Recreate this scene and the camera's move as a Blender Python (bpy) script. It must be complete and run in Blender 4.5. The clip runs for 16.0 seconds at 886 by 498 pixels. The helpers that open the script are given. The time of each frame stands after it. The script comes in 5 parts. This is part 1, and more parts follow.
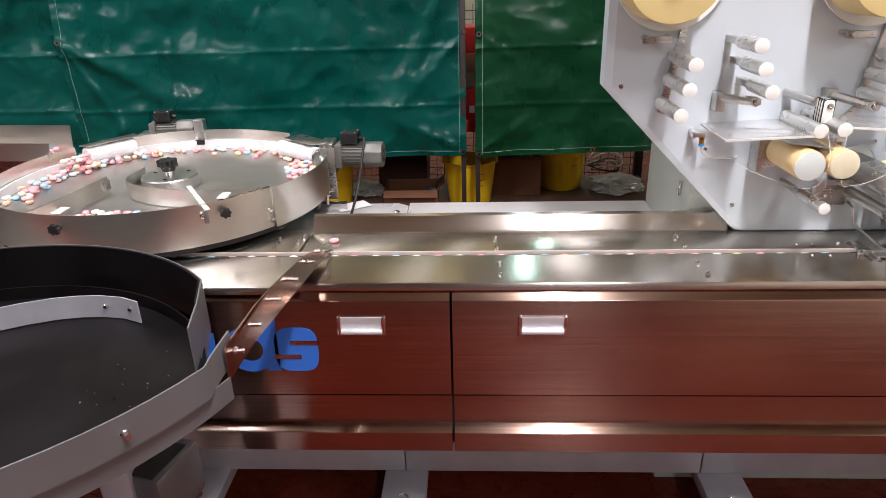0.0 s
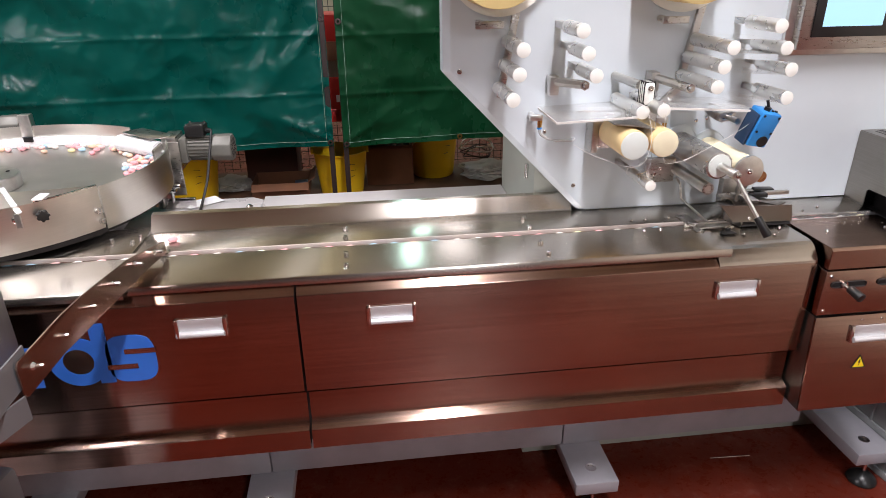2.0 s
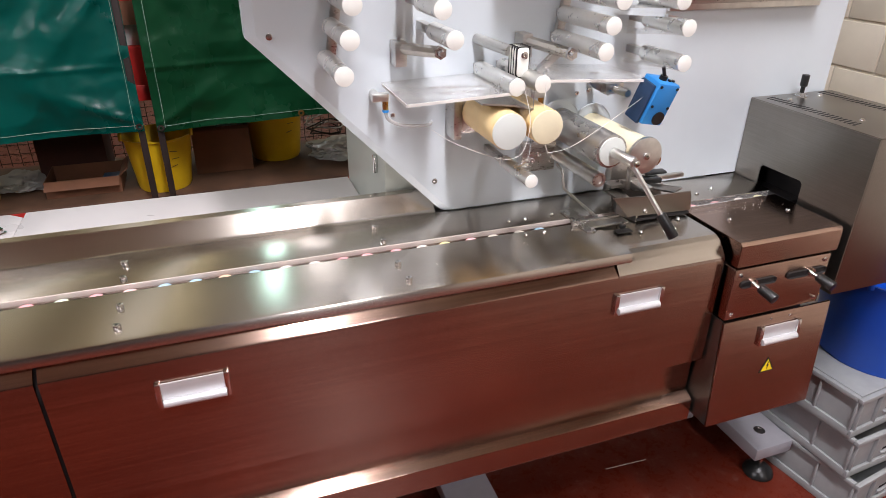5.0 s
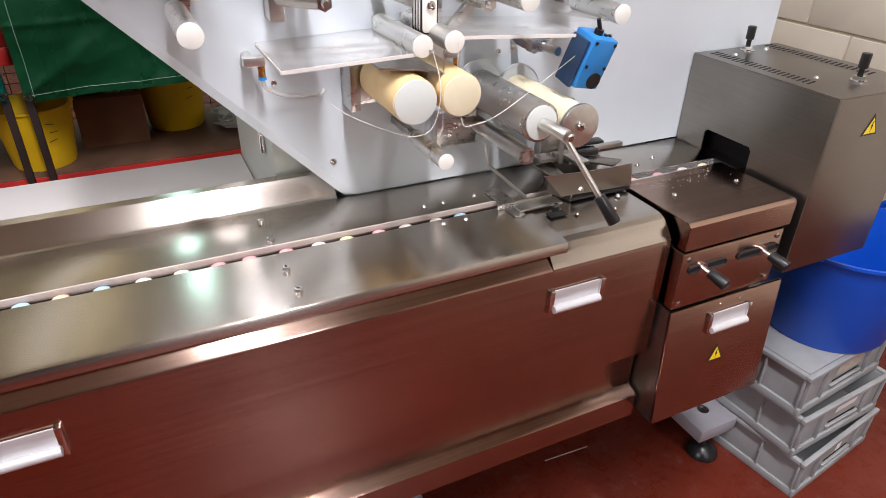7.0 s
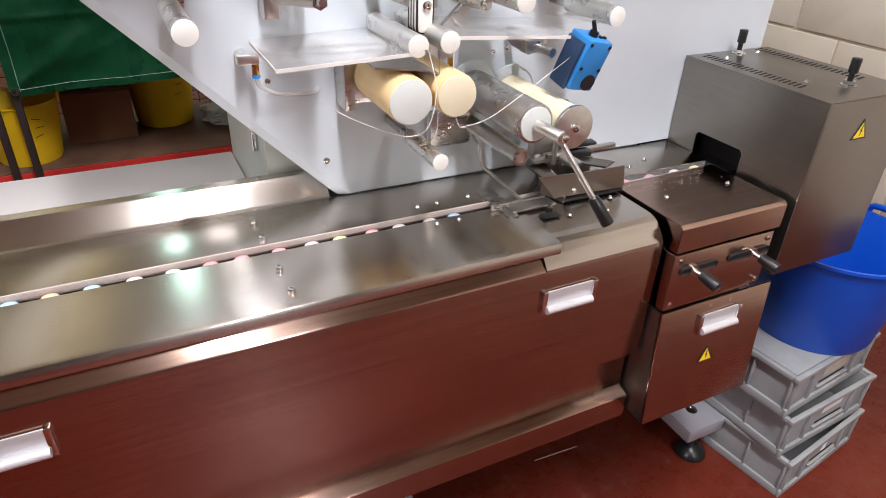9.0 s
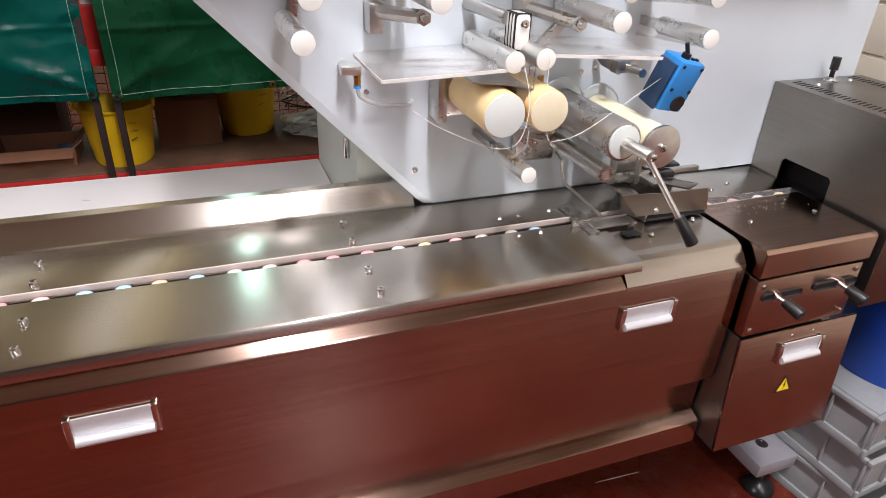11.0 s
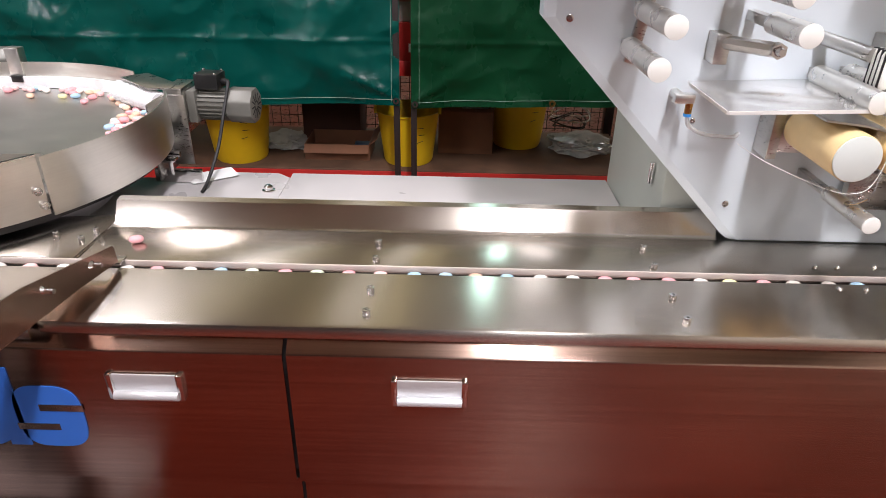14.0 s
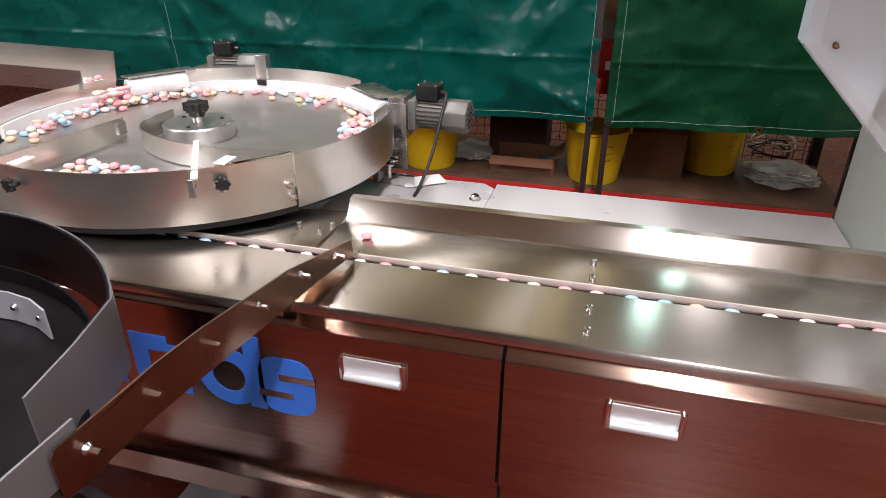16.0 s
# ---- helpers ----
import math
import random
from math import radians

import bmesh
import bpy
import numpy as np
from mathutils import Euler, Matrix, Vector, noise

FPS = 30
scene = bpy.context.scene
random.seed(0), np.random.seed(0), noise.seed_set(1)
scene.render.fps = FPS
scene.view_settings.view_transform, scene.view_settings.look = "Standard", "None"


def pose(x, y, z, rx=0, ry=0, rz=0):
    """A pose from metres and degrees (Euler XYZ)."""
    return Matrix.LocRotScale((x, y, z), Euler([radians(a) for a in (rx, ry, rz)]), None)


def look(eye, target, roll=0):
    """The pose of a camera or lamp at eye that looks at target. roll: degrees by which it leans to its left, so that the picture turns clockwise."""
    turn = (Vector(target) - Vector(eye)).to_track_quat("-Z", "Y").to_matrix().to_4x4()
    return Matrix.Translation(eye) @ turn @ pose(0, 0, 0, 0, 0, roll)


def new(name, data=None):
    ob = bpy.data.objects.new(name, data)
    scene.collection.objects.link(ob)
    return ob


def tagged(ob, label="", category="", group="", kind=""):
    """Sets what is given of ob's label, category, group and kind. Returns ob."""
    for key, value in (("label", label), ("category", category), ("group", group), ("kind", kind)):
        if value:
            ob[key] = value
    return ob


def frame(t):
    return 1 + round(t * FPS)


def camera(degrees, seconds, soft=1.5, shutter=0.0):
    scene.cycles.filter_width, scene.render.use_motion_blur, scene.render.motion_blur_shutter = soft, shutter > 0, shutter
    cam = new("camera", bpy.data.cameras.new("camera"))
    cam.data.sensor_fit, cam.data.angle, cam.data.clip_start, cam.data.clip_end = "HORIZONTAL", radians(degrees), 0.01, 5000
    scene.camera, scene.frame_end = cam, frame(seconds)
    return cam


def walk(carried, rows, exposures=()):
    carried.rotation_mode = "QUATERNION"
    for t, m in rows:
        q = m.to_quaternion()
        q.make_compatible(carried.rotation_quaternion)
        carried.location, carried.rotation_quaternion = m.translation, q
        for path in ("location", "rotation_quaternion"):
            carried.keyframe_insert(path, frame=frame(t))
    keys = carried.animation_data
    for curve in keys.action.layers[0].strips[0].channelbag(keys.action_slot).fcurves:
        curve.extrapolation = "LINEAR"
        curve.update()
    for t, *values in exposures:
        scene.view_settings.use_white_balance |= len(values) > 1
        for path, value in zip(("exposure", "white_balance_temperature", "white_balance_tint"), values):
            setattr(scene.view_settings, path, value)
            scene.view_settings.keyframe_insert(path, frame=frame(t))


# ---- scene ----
cam = camera(68.9, 16.0, 0.8)
PATH = [
    (0, (-0.063, 0.093, 1.623), (-0.154, 1.93, 0.84), -1.5),
    (0.5, (-0.031, 0.096, 1.619), (-0.039, 1.931, 0.823), -0.9),
    (1, (0.003, 0.096, 1.617), (0.059, 1.929, 0.817), -1.0),
    (1.5, (0.037, 0.101, 1.613), (0.187, 1.924, 0.806), -1.1),
    (2, (0.063, 0.107, 1.611), (0.288, 1.919, 0.794), -0.6),
    (2.5, (0.087, 0.114, 1.603), (0.332, 1.917, 0.771), -0.3),
    (3, (0.142, 0.127, 1.587), (0.413, 1.913, 0.729), 1.0),
    (3.5, (0.164, 0.185, 1.573), (0.48, 1.929, 0.646), 0.9),
    (4, (0.152, 0.321, 1.572), (0.614, 2.043, 0.667), -1.5),
    (4.2, (0.142, 0.371, 1.568), (0.694, 2.074, 0.677), 0.1),
    (6.3, (0.346, 0.653, 1.511), (1.006, 2.256, 0.514), 1.5),
    (6.5, (0.347, 0.674, 1.506), (1.054, 2.249, 0.496), 1.4),
    (7, (0.342, 0.703, 1.5), (1.101, 2.248, 0.48), 1.3),
    (7.5, (0.341, 0.718, 1.495), (1.114, 2.252, 0.471), 1.6),
    (8, (0.343, 0.723, 1.495), (1.133, 2.251, 0.475), 2.2),
    (8.2, (0.342, 0.72, 1.499), (1.136, 2.244, 0.475), 2.3),
    (10.3, (0.303, 0.705, 1.502), (1.055, 2.27, 0.508), 2.8),
    (10.5, (0.295, 0.703, 1.5), (1.021, 2.286, 0.516), 2.8),
    (11, (0.276, 0.697, 1.5), (0.921, 2.318, 0.523), 2.6),
    (11.5, (0.253, 0.695, 1.502), (0.821, 2.35, 0.533), 2.5),
    (12, (0.235, 0.693, 1.505), (0.727, 2.374, 0.54), 2.2),
    (12.5, (0.212, 0.691, 1.507), (0.597, 2.402, 0.547), 2.0),
    (13, (0.189, 0.69, 1.508), (0.466, 2.427, 0.556), 1.8),
    (13.5, (0.154, 0.686, 1.509), (0.291, 2.442, 0.561), 1.6),
    (14, (0.125, 0.682, 1.508), (0.118, 2.446, 0.566), 1.2),
    (14.5, (0.091, 0.676, 1.51), (-0.055, 2.437, 0.573), 0.8),
    (15, (0.062, 0.67, 1.513), (-0.196, 2.422, 0.583), 0.3),
    (15.5, (0.032, 0.657, 1.517), (-0.34, 2.394, 0.597), 0.2),
    (16, (0.009, 0.65, 1.52), (-0.46, 2.366, 0.607), 0.1),
]
walk(cam, [(t, look(eye, target, roll)) for t, eye, target, roll in PATH])

# ---- light ----
world = bpy.data.worlds.new("world")
scene.world = world
world.use_nodes = True
world.node_tree.nodes["Background"].inputs[0].default_value = (0.75, 0.82, 0.9, 1)
world.node_tree.nodes["Background"].inputs[1].default_value = 0.006


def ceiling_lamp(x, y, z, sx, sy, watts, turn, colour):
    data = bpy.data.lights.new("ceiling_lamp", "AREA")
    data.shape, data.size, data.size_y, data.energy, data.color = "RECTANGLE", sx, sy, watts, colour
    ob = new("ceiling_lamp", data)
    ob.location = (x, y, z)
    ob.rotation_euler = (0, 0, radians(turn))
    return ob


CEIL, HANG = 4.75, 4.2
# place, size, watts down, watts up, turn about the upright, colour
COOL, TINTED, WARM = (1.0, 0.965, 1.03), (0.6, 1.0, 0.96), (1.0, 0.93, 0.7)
# all out of view: some placed from streaks in the steel, others added fill
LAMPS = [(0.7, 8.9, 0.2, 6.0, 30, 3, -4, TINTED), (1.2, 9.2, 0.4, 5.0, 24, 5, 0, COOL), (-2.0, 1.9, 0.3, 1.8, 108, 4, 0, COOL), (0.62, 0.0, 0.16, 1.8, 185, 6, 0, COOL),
         # (2.5, 2.4) and (-4.9, -1.2) are added fill without a known source
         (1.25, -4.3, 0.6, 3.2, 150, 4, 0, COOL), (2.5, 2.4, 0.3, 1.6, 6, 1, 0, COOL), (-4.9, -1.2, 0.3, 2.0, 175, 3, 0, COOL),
         # added warm row, mostly upward: brightens the ceiling that the plates reflect
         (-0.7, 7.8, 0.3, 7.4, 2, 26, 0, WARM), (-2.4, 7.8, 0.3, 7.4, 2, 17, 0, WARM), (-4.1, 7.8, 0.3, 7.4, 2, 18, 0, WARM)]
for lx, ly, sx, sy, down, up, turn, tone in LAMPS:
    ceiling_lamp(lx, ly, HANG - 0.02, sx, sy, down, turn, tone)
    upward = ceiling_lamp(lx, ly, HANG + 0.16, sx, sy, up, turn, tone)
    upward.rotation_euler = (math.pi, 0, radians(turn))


# ---- materials ----
def nodes_of(name):
    m = bpy.data.materials.new(name)
    m.use_nodes = True
    return m, m.node_tree.nodes, m.node_tree.links, m.node_tree.nodes["Principled BSDF"]


def coords(n, l, scale=(1, 1, 1), kind="Object"):
    c, mp = n.new("ShaderNodeTexCoord"), n.new("ShaderNodeMapping")
    mp.inputs["Scale"].default_value = scale
    l.new(c.outputs[kind], mp.inputs["Vector"])
    return mp.outputs["Vector"]


def noise_of(n, l, vec, scale, detail=4.0, rough=0.55):
    t = n.new("ShaderNodeTexNoise")
    t.inputs["Scale"].default_value, t.inputs["Detail"].default_value, t.inputs["Roughness"].default_value = scale, detail, rough
    l.new(vec, t.inputs["Vector"])
    return t.outputs["Fac"]


def ramp(n, l, fac, stops):
    r = n.new("ShaderNodeValToRGB")
    while len(r.color_ramp.elements) < len(stops):
        r.color_ramp.elements.new(0.5)
    for e, (p, c) in zip(r.color_ramp.elements, stops):
        e.position, e.color = p, (*c, 1) if len(c) == 3 else c
    l.new(fac, r.inputs["Fac"])
    return r.outputs["Color"]


def remap(n, l, fac, a, b):
    m = n.new("ShaderNodeMapRange")
    m.inputs["From Min"].default_value, m.inputs["From Max"].default_value = 0.3, 0.7
    m.inputs["To Min"].default_value, m.inputs["To Max"].default_value = a, b
    l.new(fac, m.inputs["Value"])
    return m.outputs["Result"]


def bump(n, l, p, height, strength, distance=0.002):
    b = n.new("ShaderNodeBump")
    b.inputs["Strength"].default_value, b.inputs["Distance"].default_value = strength, distance
    l.new(height, b.inputs["Height"])
    l.new(b.outputs["Normal"], p.inputs["Normal"])


def steel(name, colour, rough, brush=(1.5, 90, 90), aniso=0.0, tangent=(0, 0.7, 0.7), spread=0.06, grain_=0.14):
    """Brushed stainless steel: fine lines along the axis of the small scale, stains and wear at a larger one."""
    m, n, l, p = nodes_of(name)
    p.inputs["Metallic"].default_value = 1.0
    lines = noise_of(n, l, coords(n, l, brush), 6.0, 3.0, 0.7)
    stains = noise_of(n, l, coords(n, l, (1.3, 2.2, 2.2)), 3.5, 5.0, 0.6)
    mix = n.new("ShaderNodeMix")
    mix.data_type = "RGBA"
    l.new(remap(n, l, stains, 0.0, 1.0), mix.inputs[0])
    mix.inputs[6].default_value = (*[c * 0.86 for c in colour], 1)
    mix.inputs[7].default_value = (*colour, 1)
    grain = n.new("ShaderNodeMix")
    grain.data_type, grain.blend_type = "RGBA", "MULTIPLY"
    grain.inputs[0].default_value = 1.0
    l.new(mix.outputs[2], grain.inputs[6])
    l.new(ramp(n, l, lines, [(0.3, (1 - grain_,) * 3), (0.7, (1, 1, 1))]), grain.inputs[7])
    l.new(grain.outputs[2], p.inputs["Base Color"])
    add = n.new("ShaderNodeMath")
    l.new(remap(n, l, lines, rough - spread * 0.6, rough + spread * 0.6), add.inputs[0])
    l.new(remap(n, l, stains, -spread * 0.5, spread * 0.5), add.inputs[1])
    l.new(add.outputs[0], p.inputs["Roughness"])
    if aniso:
        p.inputs["Anisotropic"].default_value = aniso
        t = n.new("ShaderNodeCombineXYZ")
        for k in range(3):
            t.inputs[k].default_value = tangent[k]
        l.new(t.outputs[0], p.inputs["Tangent"])
    return m


def plain(name, colour, rough=0.5, metal=0.0, vary=0.12, scale=14.0, relief=0.05, fine=180.0, spec=0.5):
    """Paint, plastic or rubber: uneven tone at two scales and a fine relief."""
    m, n, l, p = nodes_of(name)
    vec = coords(n, l)
    big, small = noise_of(n, l, vec, scale), noise_of(n, l, vec, fine, 2.0)
    lo, hi = [c * (1 - vary) for c in colour], [min(1.0, c * (1 + vary)) for c in colour]
    l.new(ramp(n, l, big, [(0.3, lo), (0.7, hi)]), p.inputs["Base Color"])
    p.inputs["Metallic"].default_value = metal
    p.inputs["Specular IOR Level"].default_value = spec
    l.new(remap(n, l, big, max(0.03, rough - 0.06), rough + 0.06), p.inputs["Roughness"])
    bump(n, l, p, small, relief, 0.001)
    return m


def glassy(name, colour=(1, 1, 1), rough=0.03, mixed=0.85, tint=(0.985, 0.985, 0.985), ior=1.5):
    """Clear thin sheet: mostly see-through, with gloss on top."""
    m, n, l, p = nodes_of(name)
    out = n["Material Output"]
    clear, gloss, mix, fr = n.new("ShaderNodeBsdfTransparent"), n.new("ShaderNodeBsdfGlossy"), n.new("ShaderNodeMixShader"), n.new("ShaderNodeFresnel")
    clear.inputs[0].default_value = (*tint, 1)
    gloss.inputs["Color"].default_value = (*colour, 1)
    gloss.inputs["Roughness"].default_value = rough
    fr.inputs[0].default_value = ior
    l.new(fr.outputs[0], mix.inputs[0])
    l.new(clear.outputs[0], mix.inputs[1])
    l.new(gloss.outputs[0], mix.inputs[2])
    cloudy, haze = n.new("ShaderNodeMixShader"), n.new("ShaderNodeBsdfDiffuse")
    cloudy.inputs[0].default_value = 1 - mixed
    haze.inputs[0].default_value = (0.8, 0.8, 0.78, 1)
    l.new(mix.outputs[0], cloudy.inputs[1])
    l.new(haze.outputs[0], cloudy.inputs[2])
    l.new(cloudy.outputs[0], out.inputs["Surface"])
    return m


# red-brown base colour carries part of the red floor's reflection; the steel is neutral
PANEL = steel("floor_tinted_steel_panel", (0.53, 0.37, 0.3), 0.185, (0.3, 34, 34), 0.92, spread=0.012, grain_=0.26)
PLATE = steel("brushed_steel_plate", (0.64, 0.59, 0.53), 0.21, (0.3, 90, 90), 0.9, spread=0.02, grain_=0.08)
RING = steel("rolled_steel", (0.82, 0.79, 0.73), 0.3, (1.5, 1.5, 40), 0.0, (0, 0, 1), 0.03, 0.05)
DISC = steel("satin_steel_disc", (0.6, 0.59, 0.565), 0.4, (3, 3, 3), 0.0, spread=0.05, grain_=0.03)
STEEL = steel("machined_steel", (0.62, 0.6, 0.57), 0.3, (8, 8, 40))
COVER = steel("satin_steel_cover", (0.33, 0.305, 0.275), 0.33, (90, 1.5, 90), 0.3, (1, 0, 0.2))
CHROME = plain("polished_steel", (0.72, 0.71, 0.7), 0.14, 1.0, 0.06, 30)
ALU = plain("turned_aluminium", (0.7, 0.69, 0.66), 0.34, 1.0, 0.08, 60, 0.04)
ROLLER = plain("anodised_roller", (0.72, 0.71, 0.68), 0.3, 0.85, 0.05, 40, 0.003)
FROST = plain("frosted_nylon", (0.66, 0.7, 0.66), 0.35, 0.0, 0.05)
CAP = plain("white_nylon_cap", (0.84, 0.84, 0.78), 0.4, 0.0, 0.05)
PAINTED = plain("silver_grey_paint", (0.4, 0.39, 0.42), 0.42, 0.25, 0.1, 9, 0.08)
FRONT = plain("pale_grey_coated_panel", (0.6, 0.655, 0.69), 0.36, 0.1, 0.05, 3.0, 0.03)
CABINET = plain("greenish_grey_paint", (0.42, 0.45, 0.4), 0.4, 0.0, 0.06, 4.0, 0.03)
BOARD = plain("white_laminate_board", (0.56, 0.53, 0.52), 0.32, 0.0, 0.04, 5.0, 0.02)
BLACK = plain("black_plastic", (0.012, 0.012, 0.012), 0.35, 0.0, 0.2)
RUBBER = plain("black_rubber", (0.015, 0.014, 0.014), 0.6, 0.0, 0.25)
# near-black: shade painted into gaps, slots and hollows, also a few dark parts
DARK = plain("gap_shade_and_dark_parts", (0.012, 0.01, 0.01), 0.7)
BELT = plain("black_disc_coating", (0.006, 0.005, 0.0055), 0.33, 0.0, 0.4, 6.0, 0.04, 180.0, 0.12)
DULL = plain("dull_grey_metal", (0.165, 0.16, 0.165), 0.42, 0.45, 0.08, 5.0, 0.03)
GRIP = plain("satin_silver_grip", (0.66, 0.66, 0.67), 0.35, 0.4, 0.04)
WHITE = plain("white_plastic", (0.85, 0.85, 0.85), 0.3, 0.0, 0.03)
SLEEVE = plain("cream_rubber_sleeve", (0.76, 0.57, 0.29), 0.5, 0.0, 0.07, 20)
PALE = plain("pale_cream_sleeve", (0.78, 0.71, 0.5), 0.5, 0.0, 0.06, 20)
FILMROLL = plain("film_reel_side", (0.74, 0.58, 0.26), 0.45, 0.0, 0.06, 9)
MOTORGREY = plain("grey_cast_motor", (0.17, 0.165, 0.145), 0.45, 0.3, 0.1, 25, 0.15)
BLUEBOX = plain("blue_sensor_plastic", (0.03, 0.24, 0.62), 0.38, 0.0, 0.05)
BLUELOGO = plain("blue_vinyl", (0.035, 0.16, 0.62), 0.35, 0.0, 0.04)
BLUETUB = plain("blue_polythene", (0.004, 0.085, 0.56), 0.36, 0.0, 0.12, 5)
YELLOW = plain("yellow_polythene", (0.78, 0.5, 0.012), 0.4, 0.0, 0.1, 5)
SIGN = plain("yellow_sign", (0.9, 0.68, 0.02), 0.4, 0.0, 0.03)
CRATE = plain("grey_crate_plastic", (0.3, 0.31, 0.31), 0.5, 0.0, 0.16, 8, 0.12, 60)
CARD = plain("brown_cardboard", (0.22, 0.095, 0.05), 0.8, 0.0, 0.14, 7, 0.1, 90)
WOOD = plain("worn_chipboard", (0.12, 0.062, 0.036), 0.7, 0.0, 0.3, 9, 0.2, 60)
REDPAINT = plain("red_rack_paint", (0.5, 0.025, 0.02), 0.4, 0.0, 0.12)
PAPER = plain("white_paper", (0.78, 0.78, 0.77), 0.7, 0.0, 0.05)
NAVY = plain("dark_blue_plastic", (0.02, 0.05, 0.11), 0.4)
BRASS = plain("brass", (0.68, 0.42, 0.14), 0.28, 1.0, 0.08)
COPPER = plain("worn_bronze", (0.5, 0.26, 0.13), 0.3, 1.0, 0.1)
POST = plain("dark_brown_post", (0.03, 0.02, 0.018), 0.5)
CLEAR = glassy("clear_acrylic", rough=0.12, mixed=0.9, ior=1.1)
EDGE = plain("whitish_edge", (0.78, 0.76, 0.72), 0.35, 0.0, 0.1)
FILM = glassy("clear_film", rough=0.08, mixed=0.965, ior=1.25)
BAG = glassy("clear_bag", rough=0.12, mixed=0.6)
TUBE = glassy("clear_hose", rough=0.1, mixed=0.6)


def tarp(name, lo, hi):
    """Coated tarpaulin: creased, with a woven relief and a half gloss."""
    m, n, l, p = nodes_of(name)
    vec = coords(n, l)
    big = noise_of(n, l, coords(n, l, (1, 1, 0.7)), 2.6, 5.0, 0.62)
    l.new(ramp(n, l, big, [(0.3, lo), (0.72, hi)]), p.inputs["Base Color"])
    l.new(remap(n, l, big, 0.22, 0.36), p.inputs["Roughness"])
    ridge = n.new("ShaderNodeTexNoise")
    ridge.noise_type = "RIDGED_MULTIFRACTAL"
    ridge.inputs["Scale"].default_value, ridge.inputs["Detail"].default_value, ridge.inputs["Distortion"].default_value = 2.2, 2.5, 0.6
    l.new(coords(n, l, (1.2, 1.0, 1.0)), ridge.inputs["Vector"])
    crease = noise_of(n, l, coords(n, l, (1.0, 1.0, 1.3)), 5.0, 2.0, 0.45)
    mul = n.new("ShaderNodeMath")
    mul.operation = "MULTIPLY_ADD"
    mul.inputs[1].default_value = 0.35
    l.new(ridge.outputs["Fac"], mul.inputs[0])
    l.new(crease, mul.inputs[2])
    bump(n, l, p, mul.outputs[0], 0.6, 0.03)
    return m


TEAL = tarp("teal_tarpaulin", (0.001, 0.115, 0.092), (0.003, 0.15, 0.118))
GREEN = tarp("green_tarpaulin", (0.009, 0.082, 0.031), (0.012, 0.108, 0.042))
THREAD = plain("pale_thread", (0.28, 0.42, 0.33), 0.7)


def painted_floor():
    m, n, l, p = nodes_of("red_floor_paint")
    vec = coords(n, l)
    big, mid, fine = noise_of(n, l, vec, 1.1, 6.0, 0.6), noise_of(n, l, vec, 16.0, 9.0, 0.78), noise_of(n, l, vec, 70.0, 3.0)
    base = ramp(n, l, big, [(0.3, (0.082, 0.012, 0.006)), (0.7, (0.145, 0.023, 0.012))])
    scuff = ramp(n, l, mid, [(0.54, (0, 0, 0)), (0.66, (1, 1, 1))])
    mix = n.new("ShaderNodeMix")
    mix.data_type = "RGBA"
    sc = n.new("ShaderNodeMath")
    sc.operation = "MULTIPLY"
    sc.inputs[1].default_value = 0.85
    l.new(scuff, sc.inputs[0])
    l.new(sc.outputs[0], mix.inputs[0])
    l.new(base, mix.inputs[6])
    mix.inputs[7].default_value = (0.17, 0.06, 0.045, 1)
    l.new(mix.outputs[2], p.inputs["Base Color"])
    l.new(remap(n, l, mid, 0.2, 0.4), p.inputs["Roughness"])
    p.inputs["Specular IOR Level"].default_value = 0.22
    bump(n, l, p, fine, 0.15, 0.002)
    return m


FLOOR = painted_floor()
BLOCK = plain("cream_painted_block", (0.78, 0.72, 0.6), 0.6, 0.0, 0.05, 6, 0.3, 50)
MORTAR = plain("painted_joint", (0.66, 0.61, 0.51), 0.8, 0.0, 0.08)
# unseen hall surfaces: tones chosen for what the steel reflects
FARWALL = plain("unseen_beige_wall", (0.68, 0.62, 0.48), 0.7, 0.0, 0.12, 1.5)
# kept dark so the front panels don't reflect bright walls
HALL = plain("unseen_dark_hall_wall", (0.13, 0.12, 0.115), 0.7, 0.0, 0.15, 1.5)
ROOFING = plain("unseen_beige_ceiling", (0.62, 0.57, 0.46), 0.8, 0.0, 0.1, 1.0)


def sweet_material():
    m, n, l, p = nodes_of("pressed_sugar")
    info = n.new("ShaderNodeObjectInfo")
    r = n.new("ShaderNodeValToRGB")
    r.color_ramp.interpolation = "CONSTANT"
    tones = [(0.0, (0.82, 0.4, 0.42)), (0.3, (0.8, 0.52, 0.5)), (0.48, (0.42, 0.62, 0.76)), (0.64, (0.84, 0.78, 0.72)),
             (0.78, (0.82, 0.56, 0.4)), (0.9, (0.82, 0.76, 0.42)), (0.96, (0.68, 0.76, 0.58))]
    while len(r.color_ramp.elements) < len(tones):
        r.color_ramp.elements.new(0.5)
    for e, (q, c) in zip(r.color_ramp.elements, tones):
        e.position, e.color = q, (*c, 1)
    l.new(info.outputs["Random"], r.inputs["Fac"])
    l.new(r.outputs["Color"], p.inputs["Base Color"])
    p.inputs["Roughness"].default_value = 0.55
    p.inputs["Subsurface Weight"].default_value = 0.15
    p.inputs["Subsurface Radius"].default_value = (0.004, 0.003, 0.003)
    bump(n, l, p, noise_of(n, l, coords(n, l), 300.0, 3.0), 0.2, 0.001)
    return m


SUGAR = sweet_material()


